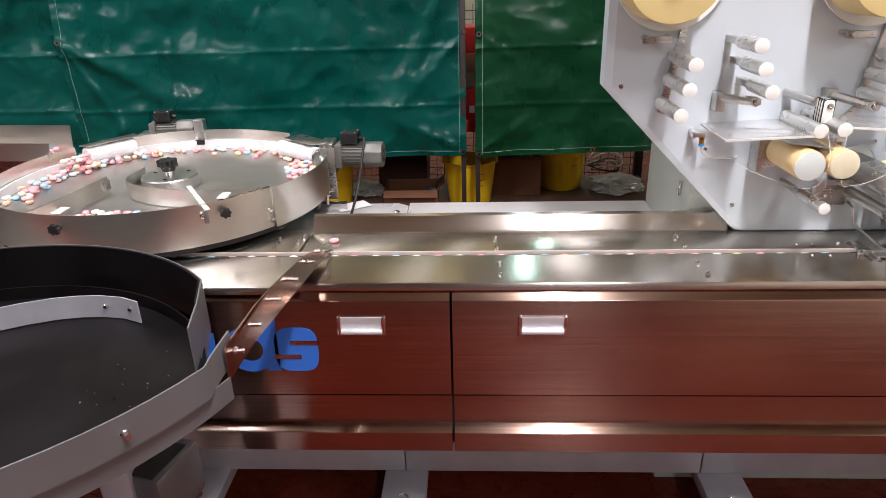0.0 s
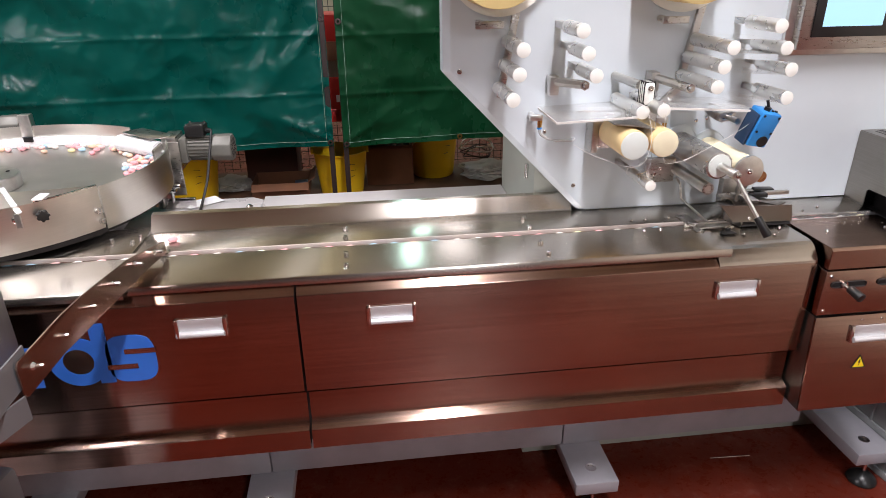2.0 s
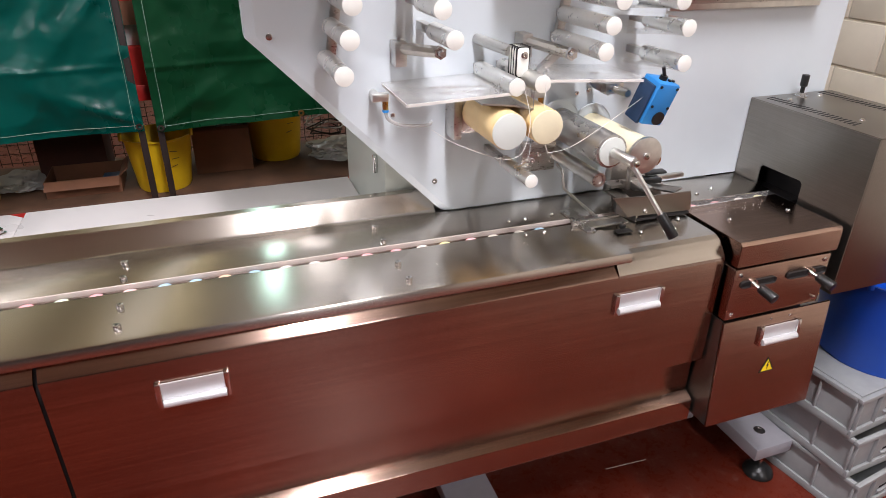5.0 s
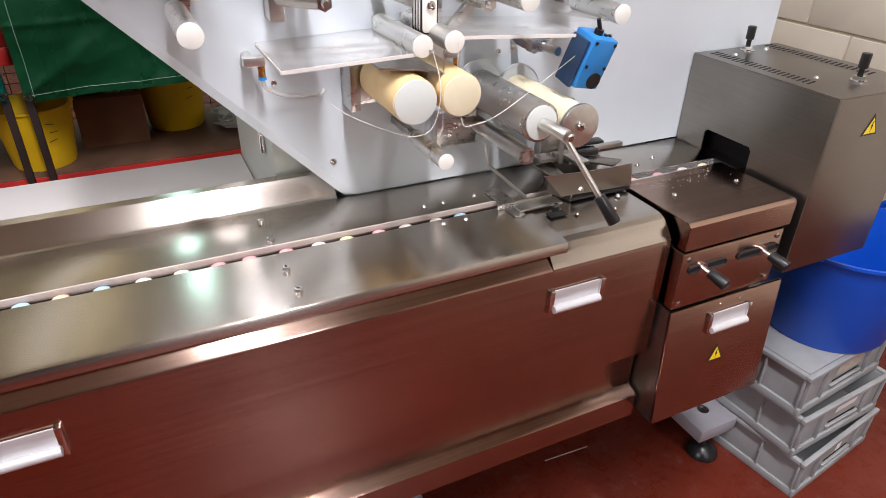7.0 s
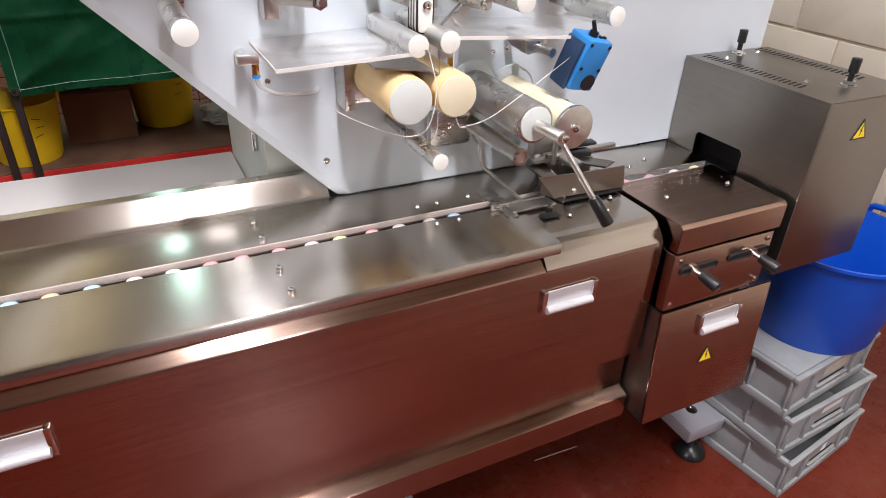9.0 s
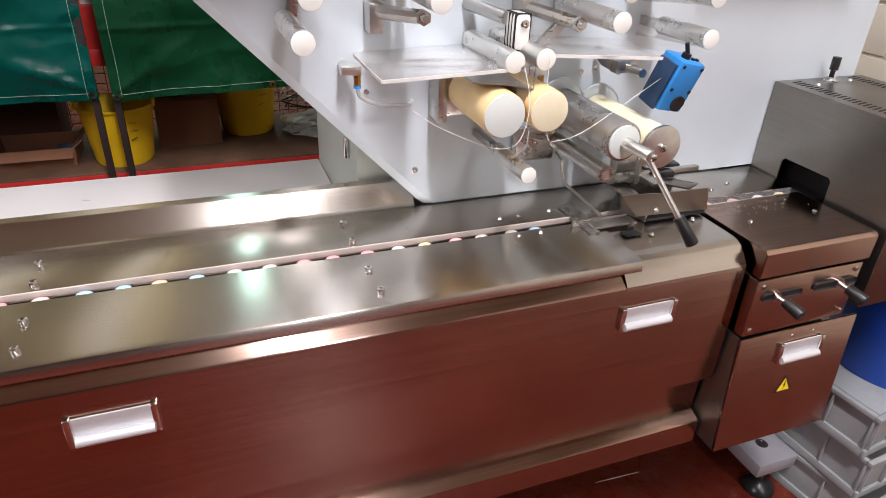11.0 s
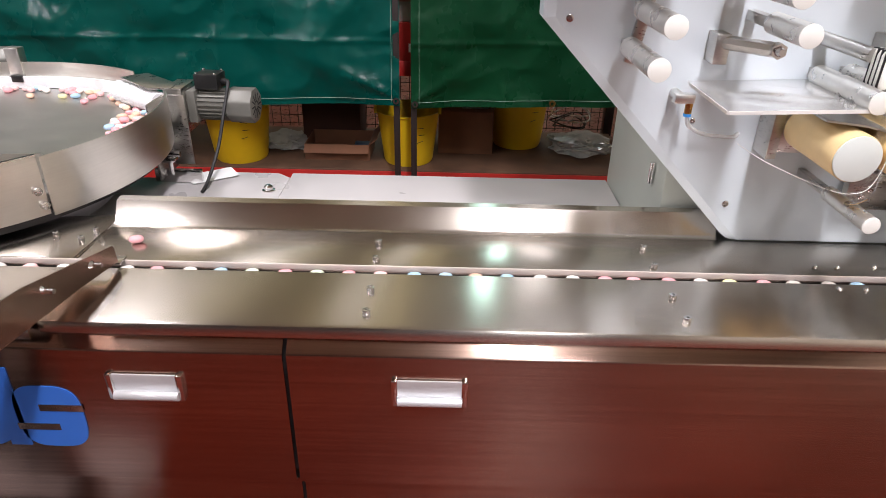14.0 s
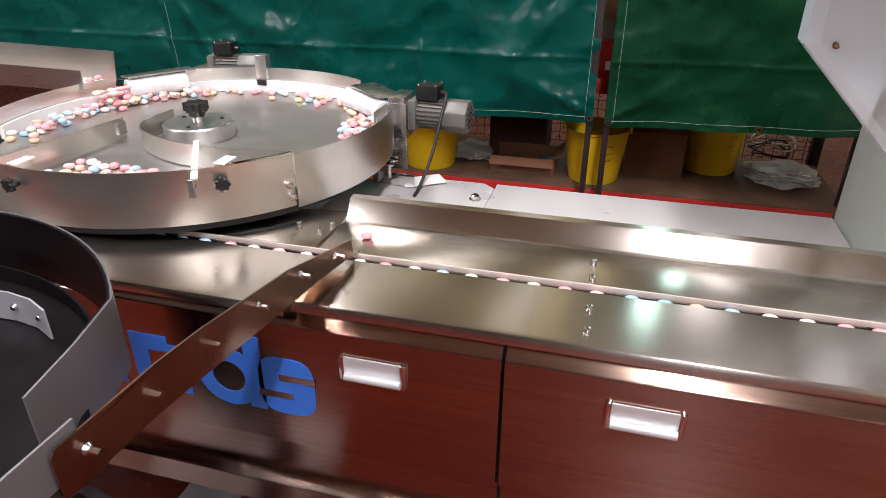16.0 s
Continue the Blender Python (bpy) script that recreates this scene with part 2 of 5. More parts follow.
def screen_material():
    m, n, l, p = nodes_of("lit_screen")
    p.inputs["Base Color"].default_value = (0.1, 0.2, 0.3, 1)
    p.inputs["Emission Color"].default_value = (0.45, 0.75, 0.95, 1)
    p.inputs["Emission Strength"].default_value = 1.0
    p.inputs["Roughness"].default_value = 0.15
    return m


SCREEN = screen_material()
SUGARDUST = plain("sugar_dust", (0.6, 0.55, 0.48), 0.7)


def lamp_cover():
    m, n, l, p = nodes_of("lamp_diffuser")
    p.inputs["Base Color"].default_value = (0.9, 0.9, 0.9, 1)
    p.inputs["Emission Color"].default_value = (1, 0.98, 0.95, 1)
    p.inputs["Emission Strength"].default_value = 0.6
    return m


DIFFUSER = lamp_cover()


# ---- mesh tools ----
def thing(name, at, label, category, group="", kind=""):
    ob = new(name)
    ob.location = at
    ob["base"] = tuple(at)
    ob.empty_display_size = 0.05
    return tagged(ob, label, category, group, kind)


def smooth(me, angle=35):
    for poly in me.polygons:
        poly.use_smooth = True
    me.set_sharp_from_angle(angle=radians(angle))


def mesh_of(name, bm, material, shift=(0, 0, 0), angle=35):
    bmesh.ops.recalc_face_normals(bm, faces=bm.faces[:])
    bmesh.ops.translate(bm, vec=-Vector(shift), verts=bm.verts[:])
    me = bpy.data.meshes.new(name)
    bm.to_mesh(me)
    bm.free()
    for mat in material if isinstance(material, (list, tuple)) else (material,):
        me.materials.append(mat)
    smooth(me, angle)
    return me


def part(name, bm, material, parent, label=""):
    """One mesh under a thing or under a part, given in the world's coordinates."""
    base = parent["base"]
    ob = new(name, mesh_of(name, bm, material, base))
    ob.parent = parent
    ob["base"] = tuple(base)
    return tagged(ob, label)


def solid(name, bm, material, label, category, group="", kind="", at=None):
    """A thing that is one mesh; its origin is at its base."""
    if at is None:
        lo = [min(v.co[k] for v in bm.verts) for k in range(3)]
        hi = [max(v.co[k] for v in bm.verts) for k in range(3)]
        at = ((lo[0] + hi[0]) / 2, (lo[1] + hi[1]) / 2, lo[2])
    ob = new(name, mesh_of(name, bm, material, at))
    ob.location = at
    ob["base"] = tuple(at)
    return tagged(ob, label, category, group, kind)


def bevelled(bm, width, segments=2):
    if width > 0:
        edges = [e for e in bm.edges if len(e.link_faces) == 2 and e.calc_face_angle(0) > 0.5]
        bmesh.ops.bevel(bm, geom=edges, offset=width, segments=segments, affect="EDGES", profile=0.5)
    return bm


def bx(x0, x1, y0, y1, z0, z1, bev=0.002, turn=None):
    bm = bmesh.new()
    bmesh.ops.create_cube(bm, size=1)
    m = Matrix.Translation(((x0 + x1) / 2, (y0 + y1) / 2, (z0 + z1) / 2))
    if turn:
        m = m @ pose(0, 0, 0, *turn)
    bmesh.ops.scale(bm, vec=(abs(x1 - x0), abs(y1 - y0), abs(z1 - z0)), verts=bm.verts[:])
    bevelled(bm, bev)
    bmesh.ops.transform(bm, matrix=m, verts=bm.verts[:])
    return bm


def cyl(p0, p1, r, r2=None, seg=24, bev=0.0):
    p0, p1 = Vector(p0), Vector(p1)
    bm = bmesh.new()
    bmesh.ops.create_cone(bm, cap_ends=True, segments=seg, radius1=r, radius2=r if r2 is None else r2, depth=(p1 - p0).length)
    if bev:
        edges = [e for e in bm.edges if any(len(f.verts) > 4 for f in e.link_faces)]
        bmesh.ops.bevel(bm, geom=edges, offset=bev, segments=2, affect="EDGES", profile=0.5)
    m = Matrix.Translation((p0 + p1) / 2) @ (p1 - p0).to_track_quat("Z", "Y").to_matrix().to_4x4()
    bmesh.ops.transform(bm, matrix=m, verts=bm.verts[:])
    return bm


def prism(points, axis, a, b, bev=0.0):
    """A polygon in the two other axes (in x, y, z order), drawn out along axis from a to b."""
    bm = bmesh.new()
    k = "xyz".index(axis)

    def at(p, w):
        q = list(p)
        q.insert(k, w)
        return q
    verts = [bm.verts.new(at(p, a)) for p in points]
    face = bm.faces.new(verts)
    made = bmesh.ops.extrude_face_region(bm, geom=[face])
    vec = [0, 0, 0]
    vec[k] = b - a
    bmesh.ops.translate(bm, vec=vec, verts=[g for g in made["geom"] if isinstance(g, bmesh.types.BMVert)])
    bmesh.ops.recalc_face_normals(bm, faces=bm.faces[:])
    return bevelled(bm, bev)


def strip(points, axis, a, b, thick):
    """Sheet metal folded along points, with thickness, drawn out along axis."""
    pts = [Vector(p) for p in points]
    off = []
    for i, p in enumerate(pts):
        d = (pts[min(i + 1, len(pts) - 1)] - pts[max(i - 1, 0)]).normalized()
        off.append(p + Vector((-d.y, d.x)) * thick)
    return prism([tuple(p) for p in pts] + [tuple(p) for p in reversed(off)], axis, a, b)


def arc_wall(cx, cy, r0, r1, z0, z1, a0, a1, seg=64):
    """A curved wall, between two radii and two heights, over an arc in degrees."""
    bm = bmesh.new()
    full = abs(a1 - a0) >= 359.9
    rows = []
    for i in range(seg + (0 if full else 1)):
        a = radians(a0 + (a1 - a0) * i / seg)
        rows.append([bm.verts.new((cx + r * math.cos(a), cy + r * math.sin(a), z)) for r, z in ((r0, z0), (r1, z0), (r1, z1), (r0, z1))])
    count = len(rows)
    for i in range(count if full else count - 1):
        u, v = rows[i], rows[(i + 1) % count]
        for k in range(4):
            bm.faces.new((u[k], u[(k + 1) % 4], v[(k + 1) % 4], v[k]))
    if not full:
        bm.faces.new(rows[0])
        bm.faces.new(rows[-1])
    return bm


def lathe(profile, at, seg=32):
    """A turned form: rows of radius and height, closed where the radius is nought."""
    bm = bmesh.new()
    rings = []
    for r, z in profile:
        if r < 1e-6:
            rings.append([bm.verts.new((at[0], at[1], at[2] + z))])
        else:
            rings.append([bm.verts.new((at[0] + r * math.cos(2 * math.pi * i / seg), at[1] + r * math.sin(2 * math.pi * i / seg), at[2] + z)) for i in range(seg)])
    for u, v in zip(rings, rings[1:]):
        for i in range(seg):
            j = (i + 1) % seg
            if len(u) == 1 and len(v) > 1:
                bm.faces.new((u[0], v[i], v[j]))
            elif len(v) == 1 and len(u) > 1:
                bm.faces.new((u[i], u[j], v[0]))
            elif len(u) > 1:
                bm.faces.new((u[i], u[j], v[j], v[i]))
    return bm


def pipe(points, r, seg=10, steps=8):
    """A round bar or hose along a smooth line through points."""
    pts = [Vector(p) for p in points]
    line = []
    for i in range(len(pts) - 1):
        a, b, c, d = pts[max(i - 1, 0)], pts[i], pts[i + 1], pts[min(i + 2, len(pts) - 1)]
        for s in range(steps):
            t = s / steps
            line.append(0.5 * (2 * b + (c - a) * t + (2 * a - 5 * b + 4 * c - d) * t * t + (3 * b - a - 3 * c + d) * t ** 3))
    line.append(pts[-1])
    return rod(line, r, seg)


def rod(line, r, seg=10):
    bm = bmesh.new()
    line = [Vector(p) for p in line]
    rings, side = [], None
    for i, p in enumerate(line):
        d = (line[min(i + 1, len(line) - 1)] - line[max(i - 1, 0)]).normalized()
        if side is None:
            side = d.orthogonal().normalized()
        side = (side - d * side.dot(d)).normalized()
        up = d.cross(side)
        rings.append([bm.verts.new(p + r * (math.cos(2 * math.pi * k / seg) * side + math.sin(2 * math.pi * k / seg) * up)) for k in range(seg)])
    for u, v in zip(rings, rings[1:]):
        for k in range(seg):
            bm.faces.new((u[k], u[(k + 1) % seg], v[(k + 1) % seg], v[k]))
    bm.faces.new(rings[0])
    bm.faces.new(rings[-1])
    return bm


def join(*parts):
    """Several forms of one part as one."""
    out = parts[0]
    for other in parts[1:]:
        me = bpy.data.meshes.new("tmp")
        other.to_mesh(me)
        other.free()
        out.from_mesh(me)
        bpy.data.meshes.remove(me)
    return out


def moved(bm, m):
    bmesh.ops.transform(bm, matrix=m, verts=bm.verts[:])
    return bm


def socket_screw(at, way=(0, 0, 1), r=0.006, h=0.008, hole=True):
    """A socket-head screw that stands on at."""
    at, way = Vector(at), Vector(way).normalized()
    bm = cyl(at, at + way * h, r, seg=14, bev=r * 0.15)
    tops = [f for f in bm.faces if f.normal.dot(way) > 0.95 and f.calc_area() > r * r]
    if hole and tops:
        bmesh.ops.inset_region(bm, faces=tops, thickness=r * 0.42, depth=0)
        made = bmesh.ops.extrude_face_region(bm, geom=tops)
        bmesh.ops.translate(bm, vec=-way * h * 0.6, verts=[g for g in made["geom"] if isinstance(g, bmesh.types.BMVert)])
        bmesh.ops.delete(bm, geom=tops, context="FACES_ONLY")
    return bm


def dome_screw(at, way, r=0.006, h=0.004):
    at, way = Vector(at), Vector(way).normalized()
    bm = cyl(at, at + way * h, r, r * 0.6, seg=14)
    return bm


# ---- structure ----
tagged(solid("floor", bx(-6, 3.3, -8.2, 12.3, -0.1, 0, 0), FLOOR, "dark red painted concrete factory floor, scuffed", "floor", at=(0, 0, 0)), kind="structure")
# added, out of view: pale north wall, dark south and west walls
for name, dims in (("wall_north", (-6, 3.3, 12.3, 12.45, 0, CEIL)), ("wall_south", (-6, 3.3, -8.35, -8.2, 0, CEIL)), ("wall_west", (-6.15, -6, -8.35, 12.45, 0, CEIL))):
    tagged(solid(name, bx(*dims, 0), FARWALL if name == "wall_north" else HALL, "unseen plain hall wall, toned for the steel's reflections", "wall"), kind="structure")
# added ceiling, out of view: a pale field for the plates to reflect
tagged(solid("ceiling", bx(-6.15, 3.5, -8.35, 12.45, CEIL, CEIL + 0.1, 0), ROOFING, "unseen pale ceiling, toned for the steel's reflections", "ceiling"), kind="structure")
east = tagged(solid("wall_east", bx(3.22, 3.4, -8.2, 12.3, 0, CEIL, 0), MORTAR, "cream painted blockwork wall", "wall"), kind="structure")
tagged(solid("floor_line", bx(2.68, 2.75, 2.0, 6.0, 0, 0.002, 0), SIGN, "yellow painted line on the red floor", "floor marking"), kind="structure")
tagged(solid("floor_scratch", prism([(1.208, 1.7495), (1.353, 1.7425), (1.353, 1.744), (1.28, 1.748), (1.208, 1.7512)], "z", 0, 0.0015), SUGARDUST, "thin pale scratch on the red floor", "floor marking"), kind="structure")
for lx, ly, sx, sy, down, up, turn, tone in LAMPS:
    # housings for the unseen lamps, the added fill included
    lamp = thing("ceiling_light", (lx, ly, HANG), "unseen long light added under the ceiling for reflections and fill", "ceiling light", "ceiling lights")
    part("housing", bx(lx - sx / 2 - 0.03, lx + sx / 2 + 0.03, ly - sy / 2 - 0.03, ly + sy / 2 + 0.03, HANG + 0.015, HANG + 0.14, 0.01, (0, 0, turn)), WHITE, lamp)
    part("diffuser", bx(lx - sx / 2, lx + sx / 2, ly - sy / 2, ly + sy / 2, HANG, HANG + 0.015, 0.003, (0, 0, turn)), DIFFUSER, lamp)
    for cy in (ly - sy * 0.4, ly + sy * 0.4):
        part("hanger", cyl((lx, cy, HANG + 0.14), (lx, cy, CEIL), 0.004, seg=8), CHROME, lamp)

# ---- infeed cabinet ----
X0, X1, SEAM = -1.9, 1.195, -0.116
inf = thing("infeed_cabinet", (-0.3, 1.8, 0), "brushed stainless steel machine cabinet on painted feet", "machine cabinet")
# solid near-black filler, gives the door gaps their shade
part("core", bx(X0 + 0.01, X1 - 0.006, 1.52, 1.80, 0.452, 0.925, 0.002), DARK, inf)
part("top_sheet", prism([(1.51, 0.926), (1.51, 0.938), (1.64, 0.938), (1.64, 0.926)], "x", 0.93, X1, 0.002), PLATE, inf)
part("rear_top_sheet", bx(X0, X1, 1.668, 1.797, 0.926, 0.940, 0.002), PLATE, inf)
# steel end coloured near-black for the shade in the gap beside it
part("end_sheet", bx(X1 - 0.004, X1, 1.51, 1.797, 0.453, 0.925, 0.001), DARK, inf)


def door_panel(a, b):
    outer = [(1.64, 0.924), (1.488, 0.923), (1.4672, 0.904), (1.4656, 0.902), (1.465, 0.9), (1.465, 0.634), (1.49, 0.634)]
    inner = [(1.49, 0.637), (1.468, 0.637), (1.468, 0.899), (1.4695, 0.902), (1.489, 0.92), (1.64, 0.921)]
    return prism(outer + inner, "x", a, b)


def low_panel(a, b):
    return prism([(1.496, 0.612), (1.493, 0.610), (1.493, 0.524), (1.468, 0.514), (1.465, 0.511), (1.465, 0.453), (1.51, 0.453), (1.51, 0.456), (1.468, 0.456),
                  (1.468, 0.509), (1.497, 0.519), (1.497, 0.612)], "x", a, b)


def pull_handle(x, z, y, parent, width=0.118):
    """A pull let into the door: reddish chrome ends, a hollow silver face and a round lip to grip."""
    h = 0.048
    handle = part("handle", cyl((x + 0.009, y - 0.0075, z - h + 0.0085), (x + width - 0.009, y - 0.0075, z - h + 0.0085), 0.0078, seg=18), GRIP, parent, "satin silver pull handle with chrome ends")
    for ex in (x, x + width - 0.009):
        part("end_bracket", bx(ex - 0.001, ex + 0.009, y - 0.009, y + 0.001, z - h, z + 0.001, 0.002), CHROME, handle)
    face = [(y - 0.0055, z - 0.001), (y - 0.0058, z - 0.006), (y - 0.0042, z - 0.014), (y - 0.003, z - 0.022), (y - 0.003, z - 0.033), (y - 0.003, z - 0.0385)]
    part("face", strip(face, "x", x + 0.0092, x + width - 0.0092, 0.003), GRIP, handle)
    return handle


for a, b, pulls in ((X0, SEAM - 0.003, (-0.394,)), (SEAM + 0.003, X1, (0.047, 0.926))):
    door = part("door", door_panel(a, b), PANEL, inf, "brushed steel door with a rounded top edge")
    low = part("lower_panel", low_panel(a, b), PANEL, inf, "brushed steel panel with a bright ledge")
    for hx in pulls:
        pull_handle(hx, 0.862, 1.465, door)
part("recess_strip", bx(X0, X1 - 0.01, 1.508, 1.512, 0.585, 0.645, 0), PANEL, inf)
# black strip paints the shade in the seam between the doors
part("seam_strip", bx(SEAM - 0.02, SEAM + 0.02, 1.4975, 1.52, 0.456, 0.92, 0.001), DARK, inf)
for a, b in ((X0, -0.2855), (-0.2825, 0.655), (0.658, 1.5)):
    part("rail", bx(a, b, 1.735, 1.785, 0.14, 0.451, 0.004), PAINTED, inf, "silver grey painted base rail")
part("rear_rail", bx(X0, 1.5, 2.05, 2.1, 0.14, 0.451, 0.004), PAINTED, inf)


def machine_foot(x, parent):
    beam = part("foot_beam", bx(x - 0.069, x + 0.069, 1.552, 2.16, 0.095, 0.14, 0.005), PAINTED, parent, "silver grey painted foot beam")
    part("socket", join(arc_wall(x, 1.62, 0.011, 0.017, 0.14, 0.1425, 0, 360, 28), cyl((x, 1.62, 0.139), (x, 1.62, 0.1405), 0.011, seg=20)), CHROME, beam)
    for fy in (1.585, 2.12):
        part("stud", cyl((x, fy, 0.03), (x, fy, 0.097), 0.006, seg=12), CHROME, beam)
        part("nut", cyl((x, fy, 0.083), (x, fy, 0.0945), 0.012, seg=6), CHROME, beam)
        part("foot", lathe([(0, 0), (0.043, 0), (0.046, 0.004), (0.043, 0.014), (0.028, 0.028), (0.014, 0.038), (0, 0.039)], (x, fy, 0)), BLACK, beam, "black rubber levelling foot")


for fx in (-0.93, -0.282, 0.715, 1.656):
    machine_foot(fx, inf)

# blue vinyl mark on the left door: plain blocks
def vinyl_ring(x, z, r0, r1):
    return moved(arc_wall(0, 0, r0, r1, 0, 0.0012, 0, 360, 40), Matrix.Translation((x, 1.4646, z)) @ pose(0, 0, 0, 90, 0, 0))


round_block = [(-0.504 + math.copysign(abs(math.cos(a)) ** 0.6, math.cos(a)) * 0.055, 0.768 + math.copysign(abs(math.sin(a)) ** 0.6, math.sin(a)) * 0.063) for a in [math.pi * k / 18 for k in range(36)]]
mark = part("vinyl_mark", prism(round_block, "y", 1.4632, 1.4646), BLUELOGO, inf, "blue vinyl mark of plain rounded shapes")
part("vinyl_slot", bx(-0.517, -0.447, 1.4624, 1.4631, 0.781, 0.794, 0), PANEL, mark)
part("vinyl_slot", bx(-0.561, -0.493, 1.4624, 1.4631, 0.741, 0.754, 0), PANEL, mark)
part("vinyl_ring", vinyl_ring(-0.622, 0.768, 0.034, 0.065), BLUELOGO, inf)
for a, b, c, d in ((-0.584, -0.55, 0.706, 0.866), (-0.744, -0.709, 0.706, 0.815), (-0.79, -0.7445, 0.797, 0.832), (-0.826, -0.7905, 0.706, 0.832), (-0.965, -0.855, 0.706, 0.832)):
    part("vinyl_block", bx(a, b, 1.4632, 1.4646, c, d, 0), BLUELOGO, inf)

# ---- worktop plates ----
top = thing("conveyor_worktop", (0.2, 1.65, 0.925), "brushed stainless steel infeed plates with a sweet lane", "worktop")


def front_plate(a, b):
    return prism([(1.640, 0.945), (1.489, 0.945), (1.481, 0.943), (1.478, 0.938), (1.478, 0.924), (1.4815, 0.924), (1.4815, 0.937), (1.484, 0.940), (1.489, 0.9415), (1.640, 0.9415)], "x", a, b)


part("front_plate", front_plate(-0.487, 0.965), PLATE, top, "brushed steel plate with a folded front lip")
END_SHEET = [(1.64, 0.9428), (1.518, 0.9428), (1.504, 0.9413), (1.492, 0.936), (1.4805, 0.925), (1.469, 0.911), (1.4645, 0.904), (1.4638, 0.897)]
END_UNDER = [(1.4648, 0.897), (1.4655, 0.9035), (1.471, 0.9105), (1.482, 0.9235), (1.493, 0.9342), (1.5045, 0.9392), (1.518, 0.9406), (1.64, 0.9406)]
rounded = part("front_plate_end", prism(END_SHEET + END_UNDER, "x", 0.93, 1.194), PLATE, top, "rounded steel corner sheet")
for face in rounded.data.polygons:
    face.use_smooth = abs(face.normal.x) < 0.5 and face.center.z > 0.9
part("rear_plate", bx(-0.522, 1.185, 1.668, 1.797, 0.9405, 0.945, 0.0008), PLATE, top, "brushed steel rear plate")
part("rear_flange", prism([(1.7975, 0.9405), (1.7975, 0.945), (1.806, 0.945), (1.812, 0.948), (1.838, 0.984), (1.856, 0.986), (1.856, 0.983), (1.841, 0.981), (1.814, 0.945), (1.808, 0.9405)],
                          "x", -0.522, 0.652), PLATE, top, "sloping steel rear flange")
part("lane_edge", bx(-1.4, 1.185, 1.664, 1.668, 0.936, 0.9465, 0.001), plain("pale_lane_edge", (0.5, 0.43, 0.39), 0.45), top, "bright guide edge of the lane")
part("lane_bed", bx(-1.4, 1.5, 1.641, 1.664, 0.9265, 0.929, 0.0005), plain("worn_chain", (0.34, 0.27, 0.24), 0.5, 0.0), top)
part("left_plate", prism([(1.64, 0.944), (1.468, 0.944), (1.461, 0.942), (1.458, 0.937), (1.458, 0.925), (1.4615, 0.925), (1.4615, 0.936), (1.466, 0.9405), (1.64, 0.9405)], "x", -1.75, -0.4895), PLATE, top)
part("corner_plate", prism([(-0.86, 1.669), (-0.53, 1.669), (-0.524, 1.85), (-0.66, 1.83)], "z", 0.9405, 0.947, 0.001), PLATE, top)
part("left_rear_plate", bx(-1.75, -0.87, 1.669, 1.85, 0.9405, 0.944, 0.001), PLATE, top)
for sx_, sy_ in ((0, 1.75), (0.002, 1.686), (0.004, 1.583), (0.005, 1.516), (0.496, 1.754), (0.497, 1.685), (0.499, 1.582), (0.501, 1.515)):
    part("screw", socket_screw((sx_, sy_, 0.945), r=0.0062, h=0.0088), CHROME, top)
for sx_, sy_ in ((-0.6, 1.745), (-0.545, 1.73), (-0.535, 1.765)):
    part("screw", socket_screw((sx_, sy_, 0.947), r=0.0058, h=0.0115), CHROME, top)
for sx_, sy_ in ((0.79, 1.70), (0.83, 1.70), (0.795, 1.625), (0.84, 1.625), (0.9, 1.705), (1.04, 1.56), (1.16, 1.59), (1.12, 1.55), (1.3, 1.7), (1.27, 1.55), (1.36, 1.72), (1.44, 1.55)):
    part("screw", dome_screw((sx_, sy_, 0.945), (0, 0, 1), 0.0055, 0.004), CHROME, top)

# ---- sealing unit ----
seal = thing("sealing_unit", (1.35, 1.6, 0), "stainless steel sealing cabinet with vented cover box", "machine cabinet")
# near-black filler for the shade behind the sealing unit's sheets
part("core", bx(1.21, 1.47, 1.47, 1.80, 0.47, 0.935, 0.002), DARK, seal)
def swung(ob):
    """The lower door stands a little open at its foot."""
    for v in ob.data.vertices:
        v.co.y -= max(0.0, 0.752 - v.co.z) * 0.07


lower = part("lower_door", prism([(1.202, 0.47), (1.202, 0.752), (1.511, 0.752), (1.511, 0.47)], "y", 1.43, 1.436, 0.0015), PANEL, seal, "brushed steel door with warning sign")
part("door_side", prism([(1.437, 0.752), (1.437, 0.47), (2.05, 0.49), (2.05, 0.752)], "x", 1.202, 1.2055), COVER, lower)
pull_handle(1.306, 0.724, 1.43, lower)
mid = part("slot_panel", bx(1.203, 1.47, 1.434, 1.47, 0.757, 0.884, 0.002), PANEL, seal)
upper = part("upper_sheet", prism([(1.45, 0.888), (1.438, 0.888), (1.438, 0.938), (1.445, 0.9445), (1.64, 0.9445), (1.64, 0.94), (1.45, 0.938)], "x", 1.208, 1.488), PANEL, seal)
part("upper_side", prism([(1.4395, 0.888), (1.4395, 0.937), (1.446, 0.9435), (1.66, 0.9435), (1.66, 0.888)], "x", 1.2065, 1.2085), PANEL, seal)
part("rear_sheet", bx(1.206, 1.5, 1.667, 1.797, 0.94, 0.9445, 0.001), PLATE, seal)
